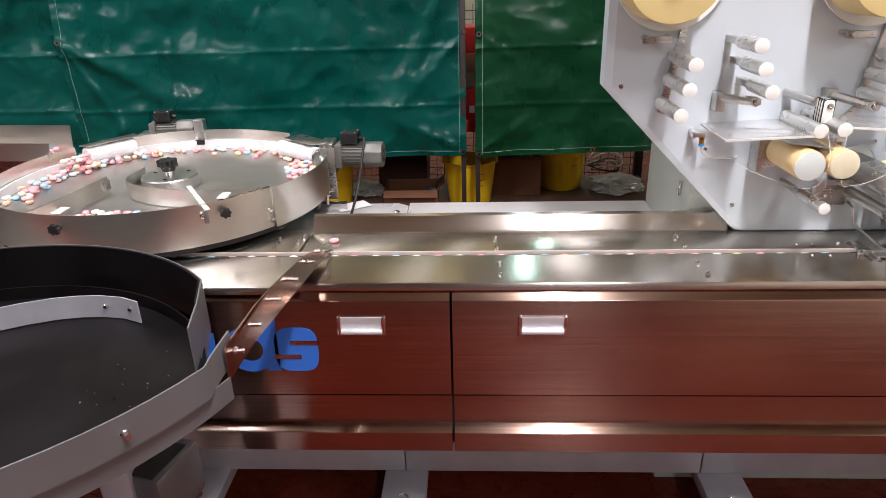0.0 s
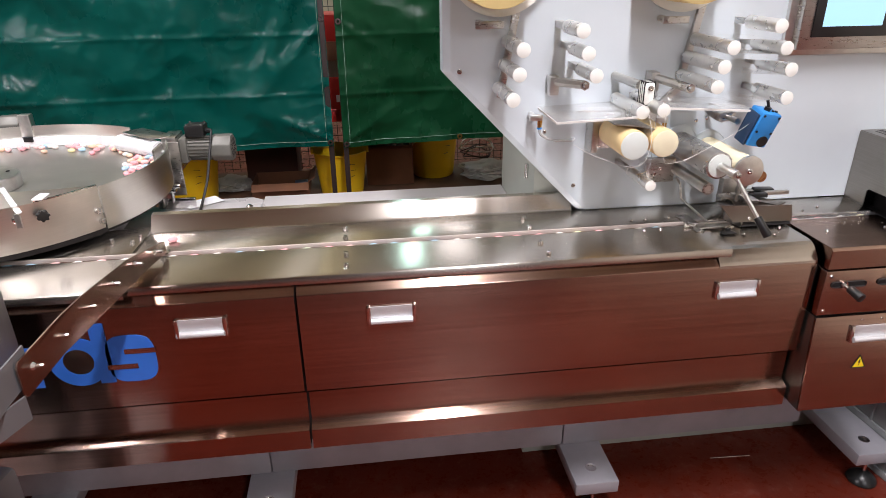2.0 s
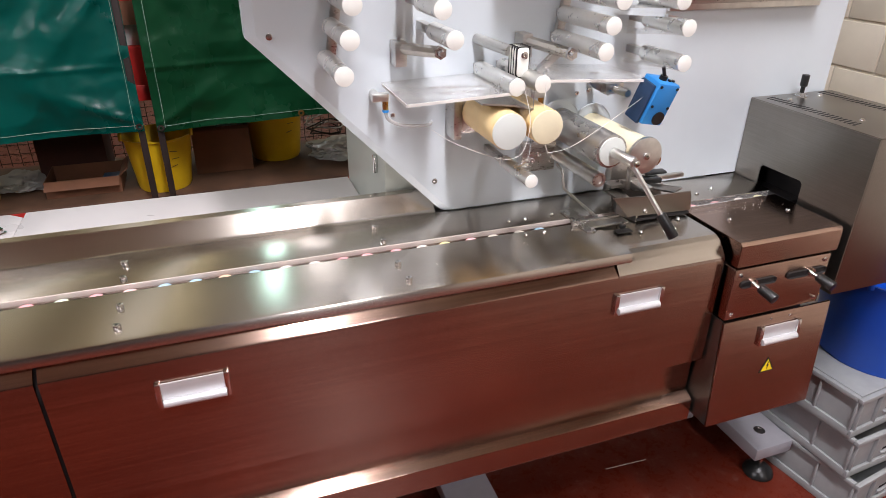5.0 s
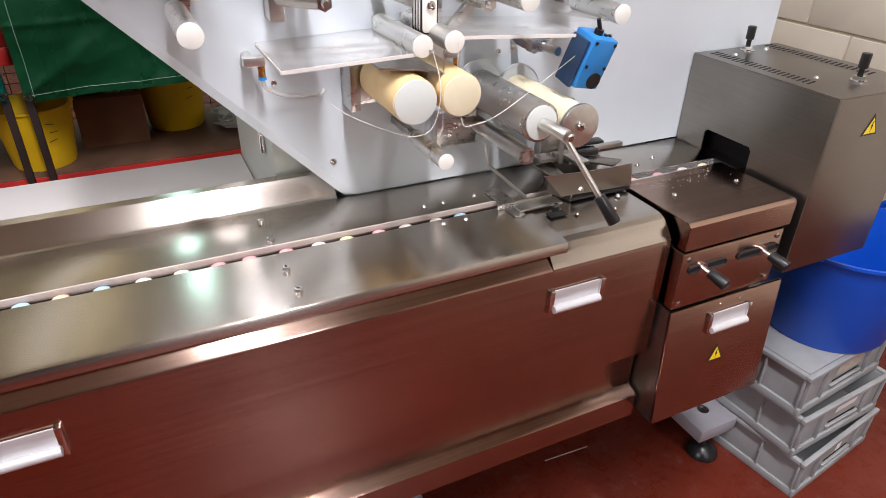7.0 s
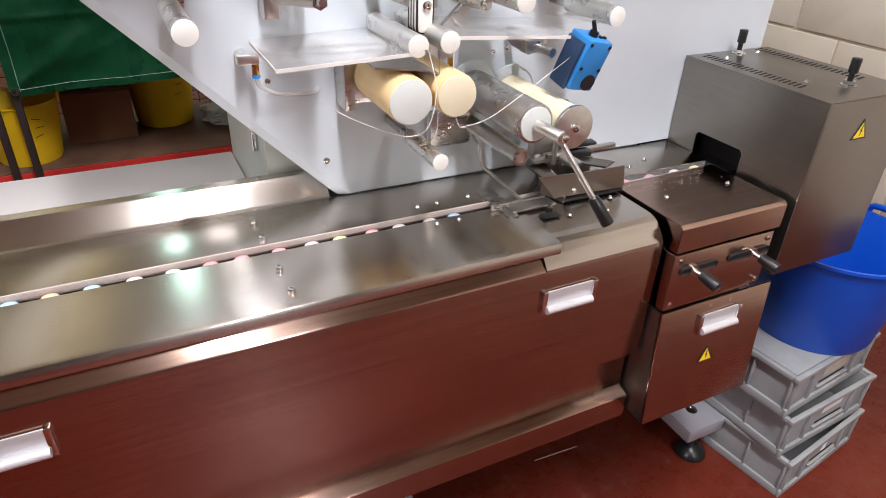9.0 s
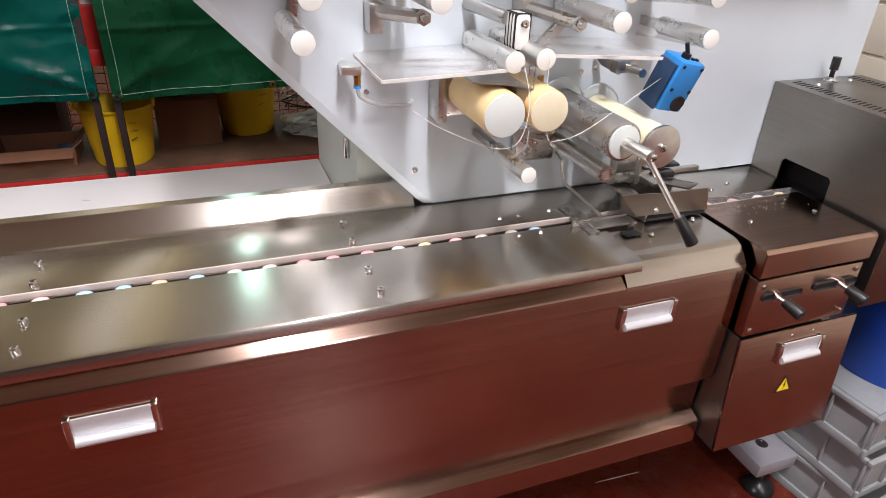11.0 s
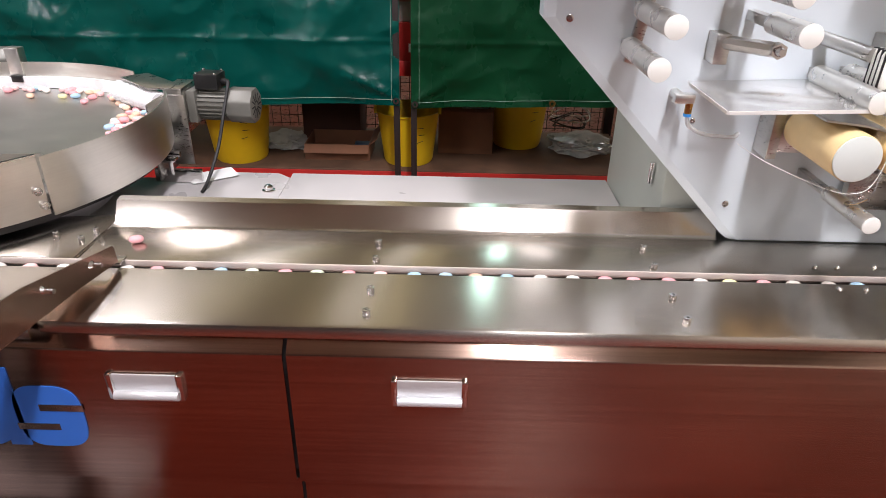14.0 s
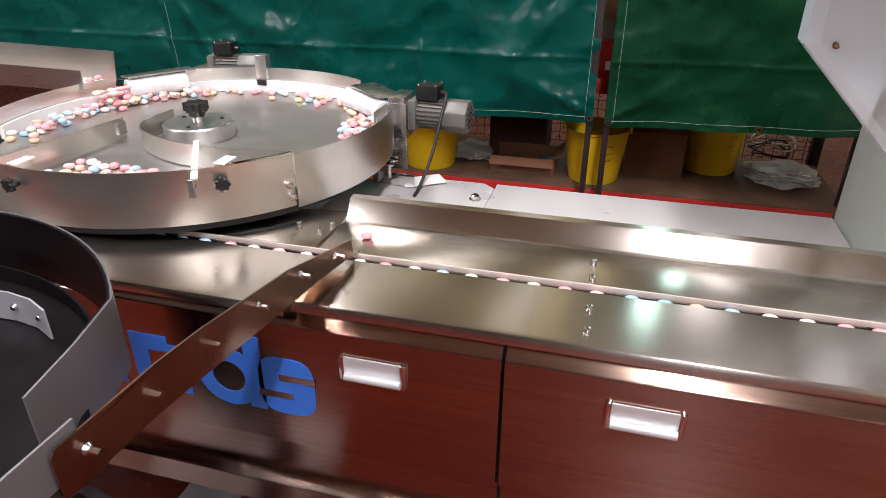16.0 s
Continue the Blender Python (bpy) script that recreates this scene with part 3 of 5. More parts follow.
for a, b, kx in ((1.222, 1.318, 1.254), (1.352, 1.462, 1.416)):
    part("slot", join(bx(a, b, 1.4315, 1.4345, 0.838, 0.854, 0.006)), DARK, mid)
    part("knob_stem", cyl((kx, 1.436, 0.846), (kx + 0.006, 1.41, 0.842), 0.0055, seg=14), CHROME, mid)
    part("knob_washer", cyl((kx, 1.4345, 0.846), (kx, 1.426, 0.846), 0.011, seg=18), CHROME, mid)
    part("knob", cyl((kx + 0.006, 1.414, 0.843), (kx + 0.013, 1.376, 0.834), 0.0105, 0.012, 20, 0.002), BLACK, mid, "black grip")
for sx_, sz_ in ((1.218, 0.87), (1.218, 0.77), (1.455, 0.87), (1.455, 0.77)):
    part("screw", dome_screw((sx_, 1.434, sz_), (0, -1, 0), 0.006, 0.003), CHROME, mid)
for sx_ in (1.336, 1.392):
    part("screw", dome_screw((sx_, 1.43, 0.738), (0, -1, 0), 0.004, 0.003), CHROME, lower)


def warning_sign(x, z, y, parent, s=0.042):
    sign = part("warning_sign", prism([(x, z), (x + s, z), (x + s / 2, z + s * 0.9)], "y", y - 0.0012, y), BLACK, parent, "yellow warning triangle with black border")
    i = s * 0.13
    part("sign_face", prism([(x + i, z + i * 0.58), (x + s - i, z + i * 0.58), (x + s / 2, z + s * 0.9 - i * 1.15)], "y", y - 0.0018, y - 0.0012), SIGN, sign)
    part("sign_bolt", prism([(x + s * 0.5, z + s * 0.62), (x + s * 0.42, z + s * 0.36), (x + s * 0.49, z + s * 0.38), (x + s * 0.46, z + s * 0.14), (x + s * 0.57, z + s * 0.44), (x + s * 0.5, z + s * 0.42), (x + s * 0.56, z + s * 0.62)],
                            "y", y - 0.0023, y - 0.0018), BLACK, sign)


warning_sign(1.331, 0.593, 1.43, lower, 0.045)
for ob in [lower] + [c for c in lower.children_recursive if c.name.split(".")[0] not in ("screw",)]:
    swung(ob)
CX0, CX1, CY0, CY1, CZ0, CZ1 = 1.503, 1.768, 1.43, 1.797, 0.77, 1.148
box_ = part("cover_side", prism([(CY0, CZ0), (CY0, CZ1 - 0.003), (CY1, CZ1 - 0.003), (CY1, CZ0 + 0.17), (1.717, CZ0 + 0.17), (1.717, 0.988), (1.71, 0.995), (1.592, 0.995), (1.585, 0.988), (1.585, CZ0)], "x", CX0, CX0 + 0.003), COVER, seal, "satin steel cover side with a dark opening")
part("cover_front", bx(CX0 + 0.0032, CX1 - 0.0032, CY0 - 0.001, CY0 + 0.003, CZ0, CZ1 - 0.003, 0.001), COVER, seal)
part("cover_end", bx(CX1 - 0.003, CX1, CY0, CY1, CZ0, CZ1 - 0.003, 0.001), COVER, seal)
part("cover_top", bx(CX0, CX1, CY0 - 0.001, CY1, CZ1 - 0.0028, CZ1, 0.001), COVER, seal, "satin steel cover top with slotted vents")
# black block painted as the shade inside the cover, black support below it
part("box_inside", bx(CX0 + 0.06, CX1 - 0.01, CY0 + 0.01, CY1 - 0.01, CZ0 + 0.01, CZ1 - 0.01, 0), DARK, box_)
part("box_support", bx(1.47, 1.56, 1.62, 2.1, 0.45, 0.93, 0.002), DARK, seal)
warning_sign(1.6, 1.062, CY0 - 0.001, box_, 0.047)
for vx, vy0, vy1 in ((1.545, 1.775, 1.525), (1.726, 1.785, 1.525)):
    for k in range(22):
        y_ = vy0 + (vy1 - vy0) * k / 21
        # flat black bars, the shade of open slots as colour
        part("vent_slot", bx(vx - 0.016, vx + 0.016, y_ - 0.0028, y_ + 0.0028, CZ1 - 0.0005, CZ1 + 0.0004, 0, (0, 0, 12)), DARK, box_)
for kx, ky in ((1.632, 1.765), (1.645, 1.497)):
    kn = part("adjuster", cyl((kx, ky, CZ1), (kx, ky, CZ1 + 0.03), 0.0055, seg=14), BLACK, box_, "black adjuster knob with lock nut")
    part("lock_nut", join(cyl((kx, ky, CZ1), (kx, ky, CZ1 + 0.003), 0.016, seg=20), cyl((kx, ky, CZ1 + 0.003), (kx, ky, CZ1 + 0.011), 0.012, seg=6)), CHROME, kn)
    part("grip", cyl((kx, ky, CZ1 + 0.026), (kx, ky, CZ1 + 0.055), 0.0095, seg=12, bev=0.0015), BLACK, kn)
for kx, ky in ((1.575, 1.745), (1.585, 1.545), (1.69, 1.76), (1.695, 1.53)):
    part("screw", dome_screw((kx, ky, CZ1), (0, 0, 1), 0.006, 0.004), CHROME, box_)

# ---- film panel with its rollers ----
film = thing("film_feed_panel", (1.0, 1.83, 0.94), "pale grey film feed panel with rollers and reels", "machine panel")
def bevelled_panel(front, back, y0, y1):
    """A plate whose edges slope from the front outline to a wider back one."""
    bm = bmesh.new()
    f, b = [bm.verts.new((x, y0, z)) for x, z in front], [bm.verts.new((x, y1, z)) for x, z in back]
    bm.faces.new(f)
    bm.faces.new(b)
    for i in range(len(f)):
        j = (i + 1) % len(f)
        bm.faces.new((f[i], f[j], b[j], b[i]))
    return bm


panel = part("panel", bevelled_panel([(0.688, 0.9462), (0.672, 0.961), (0.307, 1.337), (0.298, 1.349), (0.298, 2.05), (1.748, 2.05), (1.748, 0.9462)],
                                     [(0.668, 0.9462), (0.655, 0.957), (0.29, 1.333), (0.278, 1.345), (0.278, 2.05), (1.752, 2.05), (1.752, 0.9462)], 1.80, 1.806), FRONT, film, "pale grey coated steel front panel")
for bm_ in (bx(0.278, 0.281, 1.8062, 1.86, 1.347, 2.05, 0), prism([(0.655, 0.957), (0.278, 1.345), (0.281, 1.347), (0.658, 0.959)], "y", 1.8062, 1.86), bx(1.749, 1.752, 1.8062, 1.86, 0.9462, 2.05, 0)):
    part("panel_return", bm_, FRONT, film)
for face in panel.data.polygons:
    face.use_smooth = False
for px, pz in ((0.648, 1.022), (0.321, 1.347)):
    part("panel_screw", socket_screw((px, 1.80, pz), (0, -1, 0), 0.0065, 0.003), CHROME, panel)
cab = part("rear_cabinet", bx(0.55, 1.7, 1.862, 2.29, 0.8, 2.0, 0.003), CABINET, film, "greenish grey painted cabinet behind the panel")
part("rear_cabinet_base", bx(0.56, 1.69, 1.87, 2.28, 0.0, 0.94, 0.003), CABINET, film)
for hz in (1.03, 1.10):
    part("hinge", cyl((0.545, 1.93, hz - 0.022), (0.545, 1.93, hz + 0.022), 0.006, seg=12), CHROME, cab)
Y0 = 1.80


def film_roller(x, z, y1=1.6, r=0.0165, neck=0.05, parent=None):
    """A slim roller that stands out of the panel on a narrower shaft."""
    ob = part("roller", cyl((x, Y0 - neck, z), (x, y1 + 0.003, z), r, seg=26), ROLLER, parent or film, "slim pale film roller")
    part("shaft", bx(x - r * 0.5, x + r * 0.5, Y0 - neck, Y0, z - r * 0.5, z + r * 0.5, 0.001), STEEL, ob)
    part("end_cap", cyl((x, y1 + 0.003, z), (x, y1, z), r * 1.02, seg=26, bev=0.0008), CAP, ob)
    return ob


for x, z in ((0.439, 1.421), (0.432, 1.366), (0.419, 1.308)):
    film_roller(x, z, 1.6, neck=0.03)
for x, z in ((0.577, 1.46), (0.594, 1.409), (0.617, 1.358)):
    film_roller(x, z, 1.6, neck=0.085)
for x, z in ((0.945, 1.415), (0.929, 1.371), (0.919, 1.324)):
    film_roller(x, z, 1.59, neck=0.02)
for x, z in ((1.065, 1.46), (1.09, 1.409), (1.113, 1.358), (1.116, 1.289)):
    film_roller(x, z, 1.605, neck=0.06)
film_roller(0.742, 1.268, 1.6, neck=0.02)
film_roller(0.794, 1.271, 1.598, neck=0.02)
film_roller(0.772, 1.088, 1.573, 0.0135, 0.1)
# slotted bars that carry the groups of slim rollers
for pts in ([(0.418, 1.28), (0.436, 1.275), (0.475, 1.50), (0.457, 1.505)], [(0.91, 1.29), (0.928, 1.285), (0.967, 1.5), (0.949, 1.505)]):
    part("roller_bar", prism(pts, "y", 1.788, 1.80, 0.001), STEEL, film)


def sleeve_roll(x, z, y0, y1, r, mat, cap, label):
    ob = part("feed_roll", cyl((x, y0, z), (x, y1 + 0.002, z), r, seg=40, bev=0.0015), mat, film, label)
    part("roll_cap", cyl((x, y1 + 0.002, z), (x, y1 - 0.001, z), r * 0.96, seg=40, bev=0.001), cap, ob)
    part("roll_shaft", cyl((x, Y0, z), (x, y0, z), r * 0.4, seg=18), STEEL, ob)
    return ob


def arc_y(x, y, z, r0, r1):
    bm = arc_wall(0, 0, r0, r1, -0.0005, 0.0015, 0, 360, 30)
    return moved(bm, Matrix.Translation((x, y, z)) @ pose(0, 0, 0, 90, 0, 0))


sleeve_roll(0.722, 1.191, 1.735, 1.581, 0.0365, SLEEVE, FROST, "cream sleeved feed roll with a white end")
sleeve_roll(0.797, 1.195, 1.735, 1.574, 0.0345, SLEEVE, PALE, "cream sleeved feed roll")
grey_roll = part("drive_roll", cyl((0.94, 1.775, 1.136), (0.94, 1.562, 1.136), 0.0345, seg=40, bev=0.001), plain("satin_grey_sleeve", (0.5, 0.49, 0.47), 0.28, 0.85, 0.05), film, "grey sleeved metal drive roll with a lever")
part("roll_cap", cyl((0.94, 1.562, 1.136), (0.94, 1.558, 1.136), 0.0295, seg=40, bev=0.001), FROST, grey_roll)
for rx_, rz_ in ((0.94, 1.136), (1.027, 1.12)):
    part("bearing_ring", join(arc_y(rx_, 1.779, rz_, 0.05, 0.054), cyl((rx_, 1.7795, rz_), (rx_, 1.78, rz_), 0.05, seg=40)), FRONT, film)
part("lever_boss", cyl((0.94, 1.558, 1.136), (0.955, 1.505, 1.130), 0.0105, seg=22, bev=0.002), ALU, grey_roll)
part("boss_screw", socket_screw((0.957, 1.502, 1.129), (0.25, -1, -0.1), 0.007, 0.005), CHROME, grey_roll)
LV0, LV1 = Vector((0.958, 1.512, 1.122)), Vector((1.003, 1.456, 1.028))
LVD = (LV1 - LV0).normalized()
part("lever", cyl(LV0, LV1, 0.005, seg=16), ALU, grey_roll)
part("lever_grip", cyl(LV1 - LVD * 0.008, LV1 + LVD * 0.045, 0.0098, 0.0115, 22, 0.002), BLACK, grey_roll, "black lever grip")
pale_roll = part("nip_roll", cyl((1.023, 1.775, 1.118), (1.023, 1.57, 1.118), 0.0345, seg=40), PALE, film, "pale sleeved nip roll with a steel disc")
part("roll_disc", cyl((1.023, 1.57, 1.118), (1.023, 1.562, 1.118), 0.039, seg=44, bev=0.001), ALU, pale_roll)
part("disc_screw", socket_screw((1.023, 1.562, 1.118), (0, -1, 0), 0.0075, 0.006), CHROME, pale_roll)
low_roll = part("tube_roller", cyl((0.935, 1.78, 1.067), (0.935, 1.588, 1.067), 0.0155, seg=26), ALU, film, "hollow steel roller")
part("tube_end", join(arc_y(0.935, 1.587, 1.067, 0.0095, 0.0155), cyl((0.935, 1.6, 1.067), (0.935, 1.594, 1.067), 0.0065, seg=6)), STEEL, low_roll)
stub = part("stub_roller", cyl((1.12, 1.74, 1.07), (1.12, 1.655, 1.07), 0.0145, seg=22), CHROME, film)
part("stub_bracket", join(bx(1.095, 1.145, 1.742, 1.752, 0.985, 1.1, 0.002), bx(1.1, 1.14, 1.68, 1.742, 0.985, 0.995, 0.002)), STEEL, stub, "dark steel bracket plate")
part("stub_cap", cyl((1.12, 1.655, 1.07), (1.12, 1.651, 1.07), 0.0155, seg=22), COPPER, stub, "bronze end cap")
# tension block with black bands, arms and their screws
blk = part("tension_block", bx(0.765, 0.793, 1.655, 1.70, 1.272, 1.33, 0.008), CAP, film, "white block wrapped by black bands")
for k in range(4):
    part("band", bx(0.7642, 0.7938, 1.659 + k * 0.0105, 1.662 + k * 0.0105, 1.2712, 1.3308, 0.0008), BLACK, blk)
part("block_screw", socket_screw((0.779, 1.655, 1.315), (0, -1, 0), 0.0075, 0.004), CHROME, blk)
part("block_shaft", cyl((0.74, Y0, 1.325), (0.765, 1.69, 1.318), 0.011, seg=18), STEEL, blk)
for x, z, x2, z2, ly in ((0.565, 1.315, 0.62, 1.322, 1.68), (0.838, 1.318, 0.887, 1.31, 1.656)):
    arm = part("swing_arm", join(bx(x - 0.012, x + 0.012, 1.76, 1.80, z - 0.03, z + 0.018, 0.002), cyl((x, 1.775, z + 0.004), (x2, ly + 0.014, z2), 0.0115, seg=8)), STEEL, film, "machined steel swing arm")
    part("arm_nut", join(cyl((x2, ly + 0.016, z2), (x2, ly + 0.004, z2), 0.0125, seg=6), cyl((x2, ly + 0.004, z2), (x2, ly - 0.006, z2), 0.008, 0.005, 14)), CHROME, arm)
part("arm_plate", prism([(0.838, 1.262), (0.888, 1.302), (0.895, 1.318), (0.88, 1.32), (0.83, 1.272)], "y", 1.70, 1.712, 0.001), STEEL, film)
# support plates behind the rolls
part("roll_bracket", bx(0.672, 0.69, 1.745, 1.7995, 1.13, 1.225, 0.002), STEEL, film, "steel roll bracket")
part("roll_bracket", join(bx(0.69, 0.85, 1.752, 1.76, 1.14, 1.235, 0.002)), STEEL, film)
part("deflector", prism([(0.672, 1.243), (0.735, 1.236), (0.79, 1.222), (0.79, 1.219), (0.735, 1.233), (0.672, 1.24)], "y", 1.60, 1.735), STEEL, film, "dark angled deflector plate")
part("small_block", bx(0.845, 0.93, 1.765, 1.782, 1.03, 1.1, 0.002), STEEL, film)
for x, z in ((0.885, 1.07), (0.872, 1.056)):
    part("panel_screw", socket_screw((x, 1.782 - 0.017, z), (0, -1, 0), 0.006, 0.004), CHROME, film)
for x, z in ((0.99, 1.195), (1.02, 1.2), (0.555, 1.18)):
    part("panel_screw", socket_screw((x, Y0, z), (0, -1, 0), 0.005, 0.004), CHROME, film)
# bent wire guide
part("wire_guide", rod([(0.957, 1.799, 1.028), (0.956, 1.77, 1.02), (0.955, 1.766, 1.012), (0.957, 1.757, 0.982), (0.96, 1.75, 0.977), (0.983, 1.64, 0.95)], 0.0033, 10), ALU, film)
# air fittings with clear hoses, and clear acrylic guards
for fx, fz in ((0.515, 1.228), (0.865, 1.21)):
    fit_ = part("air_fitting", join(cyl((fx, Y0, fz), (fx, 1.765, fz), 0.009, seg=16), bx(fx - 0.012, fx + 0.022, 1.755, 1.773, fz - 0.008, fz + 0.008, 0.002)), ALU, film)
    part("brass_nipple", cyl((fx + 0.016, 1.764, fz - 0.008), (fx + 0.016, 1.764, fz - 0.026), 0.0062, seg=6), BRASS, fit_)
    part("nipple_ring", cyl((fx + 0.016, 1.764, fz - 0.026), (fx + 0.016, 1.764, fz - 0.031), 0.0068, seg=16), BLUEBOX, fit_)
part("air_hose", pipe([(0.531, 1.764, 1.197), (0.538, 1.766, 1.18), (0.57, 1.775, 1.163), (0.625, 1.785, 1.156), (0.64, 1.799, 1.158)], 0.0036), TUBE, film)
part("air_hose", pipe([(0.881, 1.764, 1.179), (0.878, 1.77, 1.165), (0.865, 1.785, 1.155), (0.85, 1.799, 1.15)], 0.0036), TUBE, film)
part("air_bar", cyl((0.565, 1.775, 1.226), (0.72, 1.77, 1.24), 0.0055, seg=14), CHROME, film)
guard_1 = part("acrylic_guard", bx(0.53, 0.735, 1.605, 1.79, 1.25, 1.255, 0.001, (0, -2, 0)), CLEAR, film, "clear acrylic guard plate")
guard_2 = part("acrylic_guard", bx(0.80, 1.055, 1.62, 1.78, 1.262, 1.267, 0.001, (0, 3.5, 0)), CLEAR, film, "clear acrylic guard plate")
guard_1.visible_shadow = guard_2.visible_shadow = False
for ax, bx2, zz, slope in ((0.53, 0.735, 1.2525, 2), (0.80, 1.055, 1.2645, -3.5)):
    zl, zr = zz - math.tan(radians(slope)) * (bx2 - ax) / 2, zz + math.tan(radians(slope)) * (bx2 - ax) / 2
    yf = 1.605 if ax < 0.7 else 1.62
    # whitish strips paint the bright gleam along the clear guard's edges
    part("guard_edge", prism([(ax, zl - 0.0026), (bx2, zr - 0.0026), (bx2, zr + 0.0026), (ax, zl + 0.0026)], "y", yf - 0.0022, yf - 0.0002), EDGE, film, "whitish strip painting the bright edge of clear acrylic")
    part("guard_edge", bx(ax - 0.002, ax - 0.0002, yf, 1.775, zl - 0.0024, zl + 0.0024, 0), EDGE, film)
part("acrylic_drop", prism([(0.752, 1.262), (0.778, 1.262), (0.778, 1.135), (0.772, 1.12), (0.758, 1.112), (0.745, 1.11)], "y", 1.60, 1.603), FILM, film)


def web(a, b, y0=1.63, y1=1.76):
    """A stretched web of clear film between two rollers."""
    bm = bmesh.new()
    v = [bm.verts.new(p) for p in ((a[0], y0, a[1]), (b[0], y0, b[1]), (b[0], y1, b[1]), (a[0], y1, a[1]))]
    bm.faces.new(v)
    return bm


webs = [((0.945, 1.432), (1.09, 1.426)), ((0.929, 1.388), (1.113, 1.375)), ((0.919, 1.307), (1.116, 1.272)), ((0.80, 1.288), (1.10, 1.275)), ((0.439, 1.437), (0.40, 1.48)), ((0.742, 1.25), (0.742, 1.20)),
        ((1.09, 1.393), (0.945, 1.398)), ((1.113, 1.342), (0.929, 1.354))]
for a, b in webs:
    part("film_web", web(a, b), FILM, film, "clear wrapping film web").visible_shadow = False
# film wires that hang in front of the rolls
part("film_edge", pipe([(0.80, 1.598, 1.27), (0.795, 1.585, 1.2), (0.80, 1.575, 1.15), (0.815, 1.572, 1.145), (0.86, 1.572, 1.155), (0.95, 1.60, 1.185), (1.0, 1.62, 1.2), (1.04, 1.60, 1.24)], 0.0006, 6), EDGE, film, "thin clear film thread")
part("film_edge", pipe([(0.757, 1.598, 1.262), (0.762, 1.578, 1.21), (0.75, 1.57, 1.16), (0.728, 1.57, 1.142), (0.70, 1.6, 1.137), (0.655, 1.70, 1.14), (0.64, 1.79, 1.142)], 0.0006, 6), EDGE, film)
# big reels at the top
for rx, rz in ((0.388, 1.615), (0.868, 1.618)):
    reel = part("film_reel", cyl((rx, 1.77, rz), (rx, 1.64, rz), 0.108, seg=64, bev=0.002), FILMROLL, film, "cream film reel")
    part("reel_flange", cyl((rx + 0.03, 1.79, rz), (rx + 0.03, 1.782, rz), 0.135, seg=64), CAP, reel)
    part("reel_hub", cyl((rx, 1.64, rz), (rx, 1.62, rz), 0.03, seg=32, bev=0.002), ALU, reel)
    part("reel_brake", join(cyl((rx - 0.02, Y0, rz - 0.15), (rx - 0.02, 1.735, rz - 0.15), 0.008, seg=16), bx(rx - 0.035, rx + 0.035, 1.745, 1.757, rz - 0.16, rz - 0.142, 0.003)), STEEL, reel)
# blue registration sensor on its bracket
SM = Matrix.Translation((1.062, 1.61, 1.216)) @ pose(0, 0, 0, 14, 11, 6) @ Matrix.Scale(1.08, 4)
sens = part("sensor", moved(bx(-0.026, 0.026, -0.018, 0.03, -0.042, 0.042, 0.004), SM), BLUEBOX, film, "blue photo sensor with a black lens")
part("sensor_lens", moved(cyl((0.008, -0.018, -0.026), (0.008, -0.0205, -0.026), 0.0135, seg=24), SM), BLACK, sens)
part("sensor_back", moved(bx(-0.033, -0.0262, -0.012, 0.026, -0.044, 0.034, 0.002), SM), NAVY, sens)
part("sensor_plug", moved(join(cyl((-0.004, 0.004, 0.042), (-0.004, 0.004, 0.05), 0.0075, seg=16), cyl((-0.004, 0.004, 0.05), (-0.012, 0.008, 0.064), 0.0035, seg=12)), SM), BLACK, sens)
for k in range(2):
    part("sensor_button", moved(cyl((0.01 + 0.009 * k, 0.0, 0.042), (0.01 + 0.009 * k, 0.0, 0.045), 0.0035, seg=14), SM), BLACK, sens)
for bx_, bz_ in ((-0.02, 0.035), (0.02, 0.035), (0.02, -0.004), (-0.02, -0.004)):
    part("sensor_screw", moved(cyl((bx_, -0.018, bz_), (bx_, -0.0192, bz_), 0.003, seg=12), SM), BLACK, sens)
part("sensor_bracket", join(cyl((1.02, Y0, 1.225), (1.03, 1.66, 1.222), 0.008, seg=16), bx(1.0, 1.045, 1.70, 1.72, 1.213, 1.236, 0.002)), STEEL, film)
part("sensor_arm", prism([(0.955, 1.252), (0.99, 1.236), (1.03, 1.21), (1.022, 1.204), (0.98, 1.226)], "y", 1.72, 1.724), STEEL, film)
# operator screen
scr = part("operator_screen", bx(1.2, 1.64, 1.785, 1.7995, 1.366, 1.72, 0.002), ALU, film, "operator screen in a steel bezel")
part("bezel", bx(1.219, 1.62, 1.756, 1.7849, 1.383, 1.70, 0.003), STEEL, scr)
part("screen_frame", bx(1.25, 1.468, 1.7505, 1.7558, 1.415, 1.59, 0.002), BLACK, scr)
part("screen_glass", bx(1.276, 1.447, 1.7495, 1.7504, 1.442, 1.57, 0), SCREEN, scr)
for kz in (1.43, 1.49, 1.55):
    part("screen_button", join(cyl((1.515, 1.756, kz), (1.515, 1.751, kz), 0.013, seg=24), cyl((1.515, 1.751, kz), (1.515, 1.742, kz), 0.0095, seg=24, bev=0.001)), BLACK, scr)
# folding box and guides under the nip rolls
fold = part("folding_box", join(prism([(1.03, 0.964), (0.987, 1.013), (1.083, 1.007), (1.191, 1.005), (1.2, 0.958)], "y", 1.60, 1.603), prism([(1.06, 0.9455), (1.05, 0.985), (1.195, 0.985), (1.19, 0.9455)], "y", 1.70, 1.704),
                                  bx(1.03, 1.055, 1.604, 1.70, 0.985, 0.99, 0.001)), COVER, film, "steel film folding box")
# black bar for the shade under the folding box
part("folding_gap", bx(1.06, 1.2, 1.604, 1.70, 0.9475, 0.953, 0), DARK, fold)
